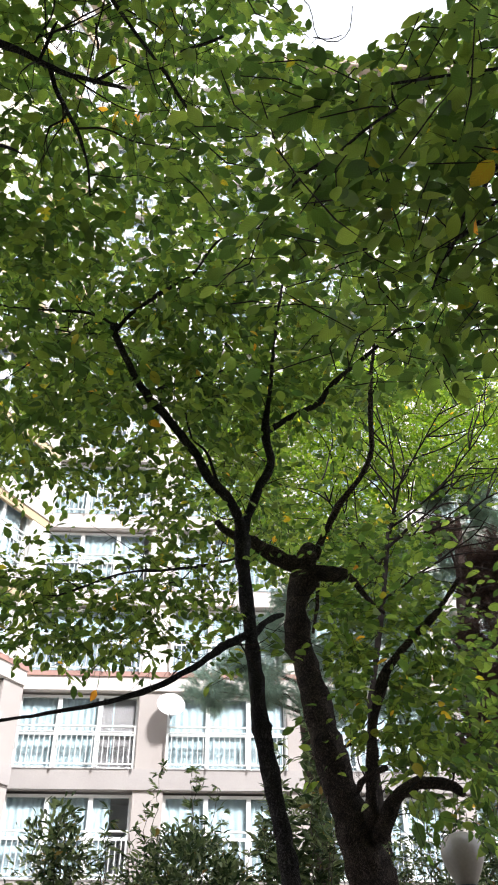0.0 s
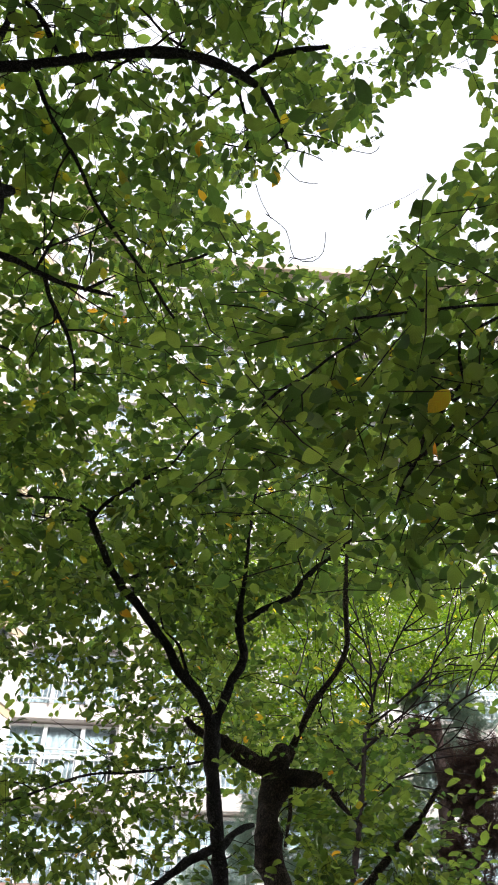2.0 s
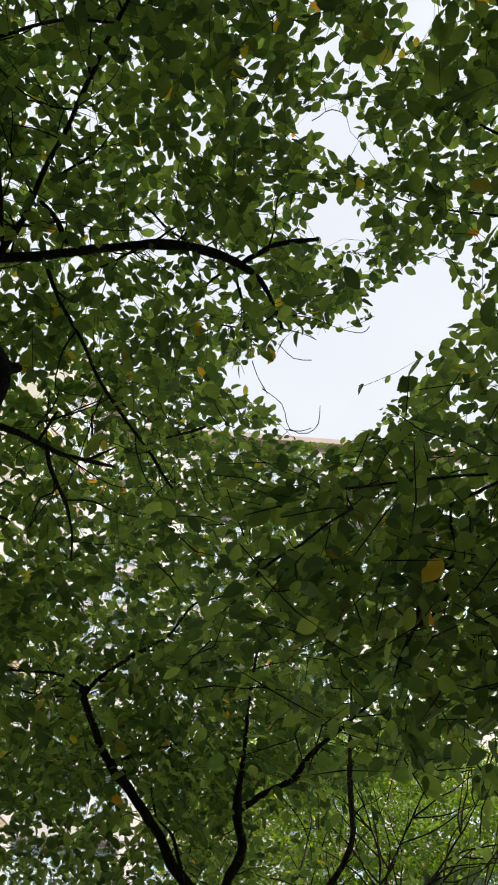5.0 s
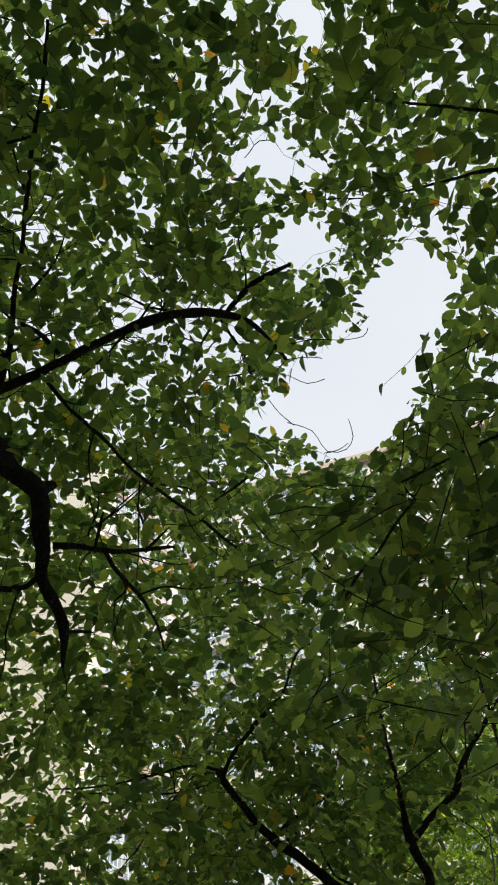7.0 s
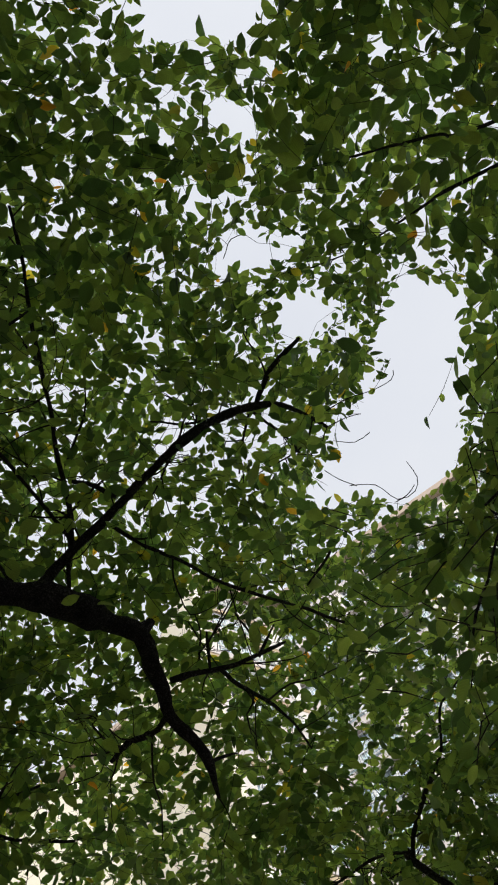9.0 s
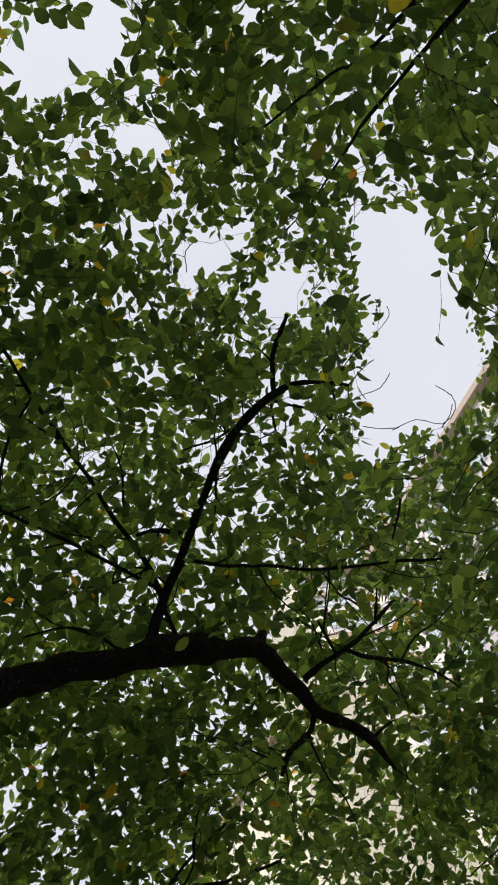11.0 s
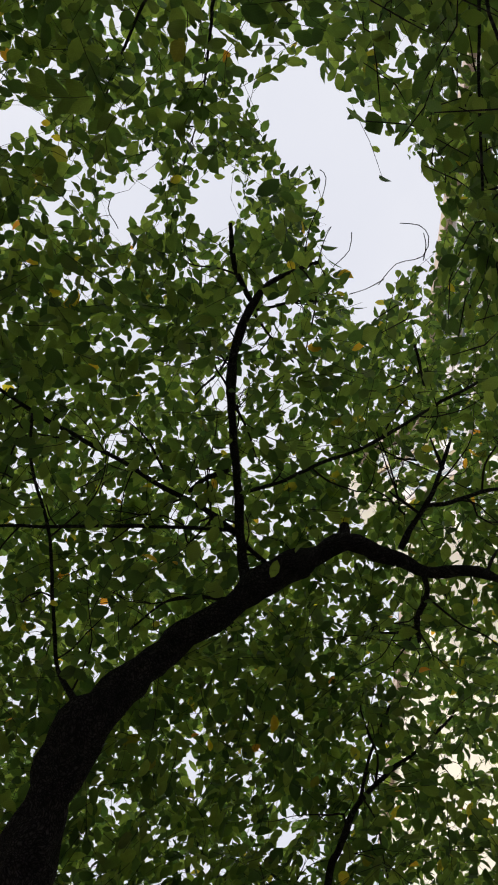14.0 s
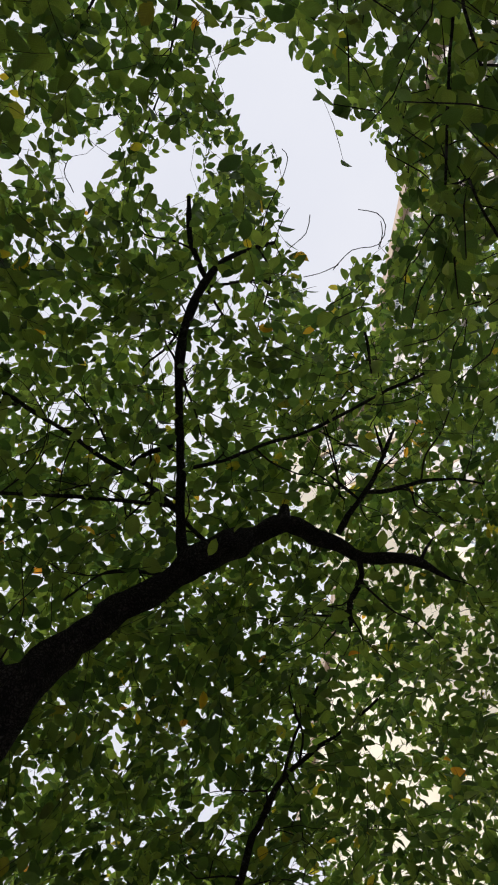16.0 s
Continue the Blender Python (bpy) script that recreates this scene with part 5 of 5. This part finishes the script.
def facade(parent, width, bays, storeys, soffit=None):
    """Facade in the local xz plane facing -y: piers, slabs, recessed balconies; pinkish paint up to the band, white above."""
    top = storeys * FLOOR
    split = 4 * FLOOR - 0.55
    for b in range(bays + 1):
        for z0, z1, paint in ((0, split, low_paint), (split, top - 0.8, plaster_wall)):
            bm = bmesh.new()
            box(bm, b * BAY - 0.42, b * BAY + 0.42, 0, 1.6, z0, z1, 0.02)
            part("pier", bm, paint, parent)
    for s in range(storeys):
        bm = bmesh.new()
        z = s * FLOOR
        box(bm, 0.42 - 0.82, width + 0.4, -0.06, 1.6, z - 0.54, z + 0.02, 0.01)
        slab = part("slab", bm, low_slab if s < 4 else slab_paint, parent)
        if soffit and s > 4:
            bm = bmesh.new()
            box(bm, -0.36, width + 0.36, -0.03, 1.55, z - 0.552, z - 0.541)
            part("soffit", bm, soffit, slab, "tan painted balcony soffit")
            bm = bmesh.new()
            box(bm, -0.3, width + 0.3, -0.02, 0.1, z - 0.83, z - 0.555)
            part("lintel", bm, soffit, slab, "tan painted lintel")
    bm = bmesh.new()
    z = 4 * FLOOR
    box(bm, -0.42, width + 0.42, -0.10, -0.063, z - 0.12, z + 0.04, 0.008)
    part("band", bm, band_paint, parent, "red-brown painted band")
    bm = bmesh.new()
    box(bm, -0.42, width + 0.42, 1.62, 9.0, 0, top - 0.8)
    part("rear_wall", bm, inner_wall, parent)
    bm = bmesh.new()
    box(bm, -0.6, width + 0.6, -0.45, 9.2, top - 0.8, top - 0.1, 0.05)
    part("roof", bm, roof_paint, parent, "dull brown roof parapet")


def window_mesh(half):
    """White sliding-window frame filling a balcony bay."""
    bm = bmesh.new()
    w, z0, z1 = 3.46, 0.02, 2.15
    box(bm, 0.42, 0.50, 0.16, 0.26, z0, z1)
    box(bm, 0.42 + w - 0.08, 0.42 + w, 0.16, 0.26, z0, z1)
    box(bm, 0.5, 0.42 + w - 0.08, 0.16, 0.26, z1 - 0.08, z1)
    box(bm, 0.5, 0.42 + w - 0.08, 0.16, 0.26, z0, z0 + 0.09)
    box(bm, 0.5, 0.42 + w - 0.08, 0.17, 0.25, 1.0, 1.06)
    for k in half:
        box(bm, 0.42 + w * k - 0.06, 0.42 + w * k + 0.06, 0.13, 0.27, z0 + 0.09, z1 - 0.08)
    return bm


def railing_mesh(with_bars):
    """Rails and posts of a balcony; with_bars: the upright bars too, for the far ones."""
    bm = bmesh.new()
    box(bm, 0.44, 3.86, -0.16, -0.11, 1.13, 1.18, 0.008)
    box(bm, 0.44, 3.86, -0.155, -0.115, 0.98, 1.01)
    box(bm, 0.44, 3.86, -0.155, -0.115, 0.1, 0.14)
    for x in (0.46, 1.6, 2.75, 3.84):
        box(bm, x - 0.022, x + 0.022, -0.16, -0.11, 0.0, 1.13)
        box(bm, x - 0.022, x + 0.022, -0.11, 0.0, 0.1, 0.14)
    if with_bars:
        for k in range(22):
            bar(bm, 0.59 + k * 0.149)
    return bm


def bar(bm, x):
    return box(bm, x - 0.011, x + 0.011, -0.146, -0.124, 0.14, 0.98)


def dress(parent, bays, storeys):
    """Windows and railings of every balcony; the low, near railings have separate bars."""
    made = {}

    def put(name, bm, material, under, place=(0, 0, 0), kind=""):
        if name + kind not in made:
            made[name + kind] = part(name, bm(), material, None).data
            bpy.data.objects.remove([o for o in scene.objects if o.data == made[name + kind]][0])
        ob = new(name, made[name + kind])
        ob.parent = under
        ob.location = place
        return tagged(ob, kind=kind)

    for s in range(storeys):
        for b in range(bays):
            at = (b * BAY, 0, s * FLOOR)
            frame_ob = put("window_frame", lambda: window_mesh((0.34, 0.68)), white_frame, parent, at)
            put("pane", lambda: box(bmesh.new(), 0.5, 3.8, 0.20, 0.212, 0.11, 2.07), glass, frame_ob).visible_shadow = False
            cur = put("curtain", pleats, curtain, frame_ob)
            if b or s > 3:
                cur.scale.x = (1.17, 1.17, 1.12)[(s + b) % 3]
                cur.location.x = -0.085
            near = 2 <= s <= 5 and b < 3
            rail = put("railing", lambda: railing_mesh(not near), rail_paint, parent, at, "" if near else "stuff")
            if near:
                for k in range(22):
                    put("baluster", lambda: bar(bmesh.new(), 0), rail_paint, rail, (0.59 + k * 0.149, 0, 0))


def pleats():
    """A hanging curtain in soft folds."""
    bm = bmesh.new()
    n = 96
    rows = []
    for z in (0.1, 2.1):
        for back in (0.0, 0.02):
            rows.append([bm.verts.new((0.5 + 2.8 * k / n, 0.26 + back + 0.014 * math.sin(k * 0.95) * (1 + 0.3 * math.sin(k * 0.21)), z)) for k in range(n + 1)])
    front0, back0, front1, back1 = rows
    for k in range(n):
        bm.faces.new((front0[k], front0[k + 1], front1[k + 1], front1[k]))
        bm.faces.new((back0[k + 1], back0[k], back1[k], back1[k + 1]))
        bm.faces.new((front1[k], front1[k + 1], back1[k + 1], back1[k]))
        bm.faces.new((front0[k + 1], front0[k], back0[k], back0[k + 1]))
    for k in (0, n):
        f = (front0[k], front1[k], back1[k], back0[k])
        bm.faces.new(f if k == 0 else f[::-1])
    return bm


BAYS = 6
TURN = radians(3)
building.location = (X0 * math.cos(TURN), D + X0 * math.sin(TURN), 0)
building.rotation_euler = (0, 0, TURN)
facade(building, BAYS * BAY, BAYS, STOREYS)
dress(building, BAYS, STOREYS)
bm = bmesh.new()
box(bm, 2.82, 3.78, 0.25, 0.28, 0.1, 2.1)
blind = part("blind", bm, blind_cloth, building, "brown-grey blind behind glass")
blind.location.z = 3 * FLOOR

wing = tagged(new("apartment_building"), "narrow cream wing of the apartment block set at an angle", "building")
ANG = radians(61)
wing.location = (X0 + 0.38 - 1 * BAY * math.cos(ANG), D - 0.95 - 1 * BAY * math.sin(ANG), 0)
wing.rotation_euler = (0, 0, ANG)
facade(wing, BAY, 1, STOREYS, soffit_paint)
bm = bmesh.new()
box(bm, -0.74, -0.45, -0.35, 9.1, -0.1, STOREYS * FLOOR - 0.85)
part("end_wall", bm, end_paint, wing, "plain cream painted end wall")
dress(wing, 1, STOREYS)

far_block = tagged(new("apartment_building"), "far plain cream end of the apartment block", "building")
far_block.location = (X0 - 0.9 - BAYS * BAY, D - 0.15, 0)
bm = bmesh.new()
box(bm, -0.4, BAYS * BAY + 0.4, 0.1, 9.0, -0.1, STOREYS * FLOOR - 0.8, 0.03)
part("wall", bm, end_paint, far_block)
bm = bmesh.new()
box(bm, -0.6, BAYS * BAY + 0.6, -0.3, 9.2, STOREYS * FLOOR - 0.795, STOREYS * FLOOR - 0.1, 0.05)
part("roof", bm, roof_paint, far_block, "dull brown roof parapet")

# unseen wall added behind the camera; its height shades the trees from the sun
bm = bmesh.new()
box(bm, -45, 45, -34, -25, -0.1, 51.5)
tagged(part("shade_wall_south", bm, south_paint), "plain grey-brown wall, unseen, added to keep the sun off the trees", "wall", kind="structure")

# ---- satellite dish on the pier ----
dish = tagged(new("satellite_dish"), "round white satellite dish on a wall bracket of the balcony", "satellite dish")
dish.location = (X0 + BAY + 0.53, D - 0.40, 9.98)
v, f = lathe([(0.02, 0.0), (0.15, 0.012), (0.28, 0.042), (0.40, 0.09), (0.405, 0.10), (0.39, 0.10), (0.27, 0.055), (0.14, 0.024), (0.01, 0.012)], 32)
ob = new("reflector", mesh_of("reflector", v, f, dish_paint))
ob.parent = dish
ob.rotation_euler = (radians(68), 0, radians(12))
bm = bmesh.new()
box(bm, -0.02, 0.02, 0.02, 0.5, -0.03, 0.03, 0.005)
box(bm, -0.08, 0.08, 0.45, 0.5, -0.1, 0.1, 0.005)
part("bracket", bm, dark_metal, dish)
v, f = tube(np.array([(0.02, -0.05, -0.38), (0.0, -0.3, -0.3), (-0.02, -0.42, -0.05)]), [0.012, 0.012, 0.012], 6)
ob = new("feed_arm", mesh_of("feed_arm", v, f, dark_metal))
ob.parent = dish
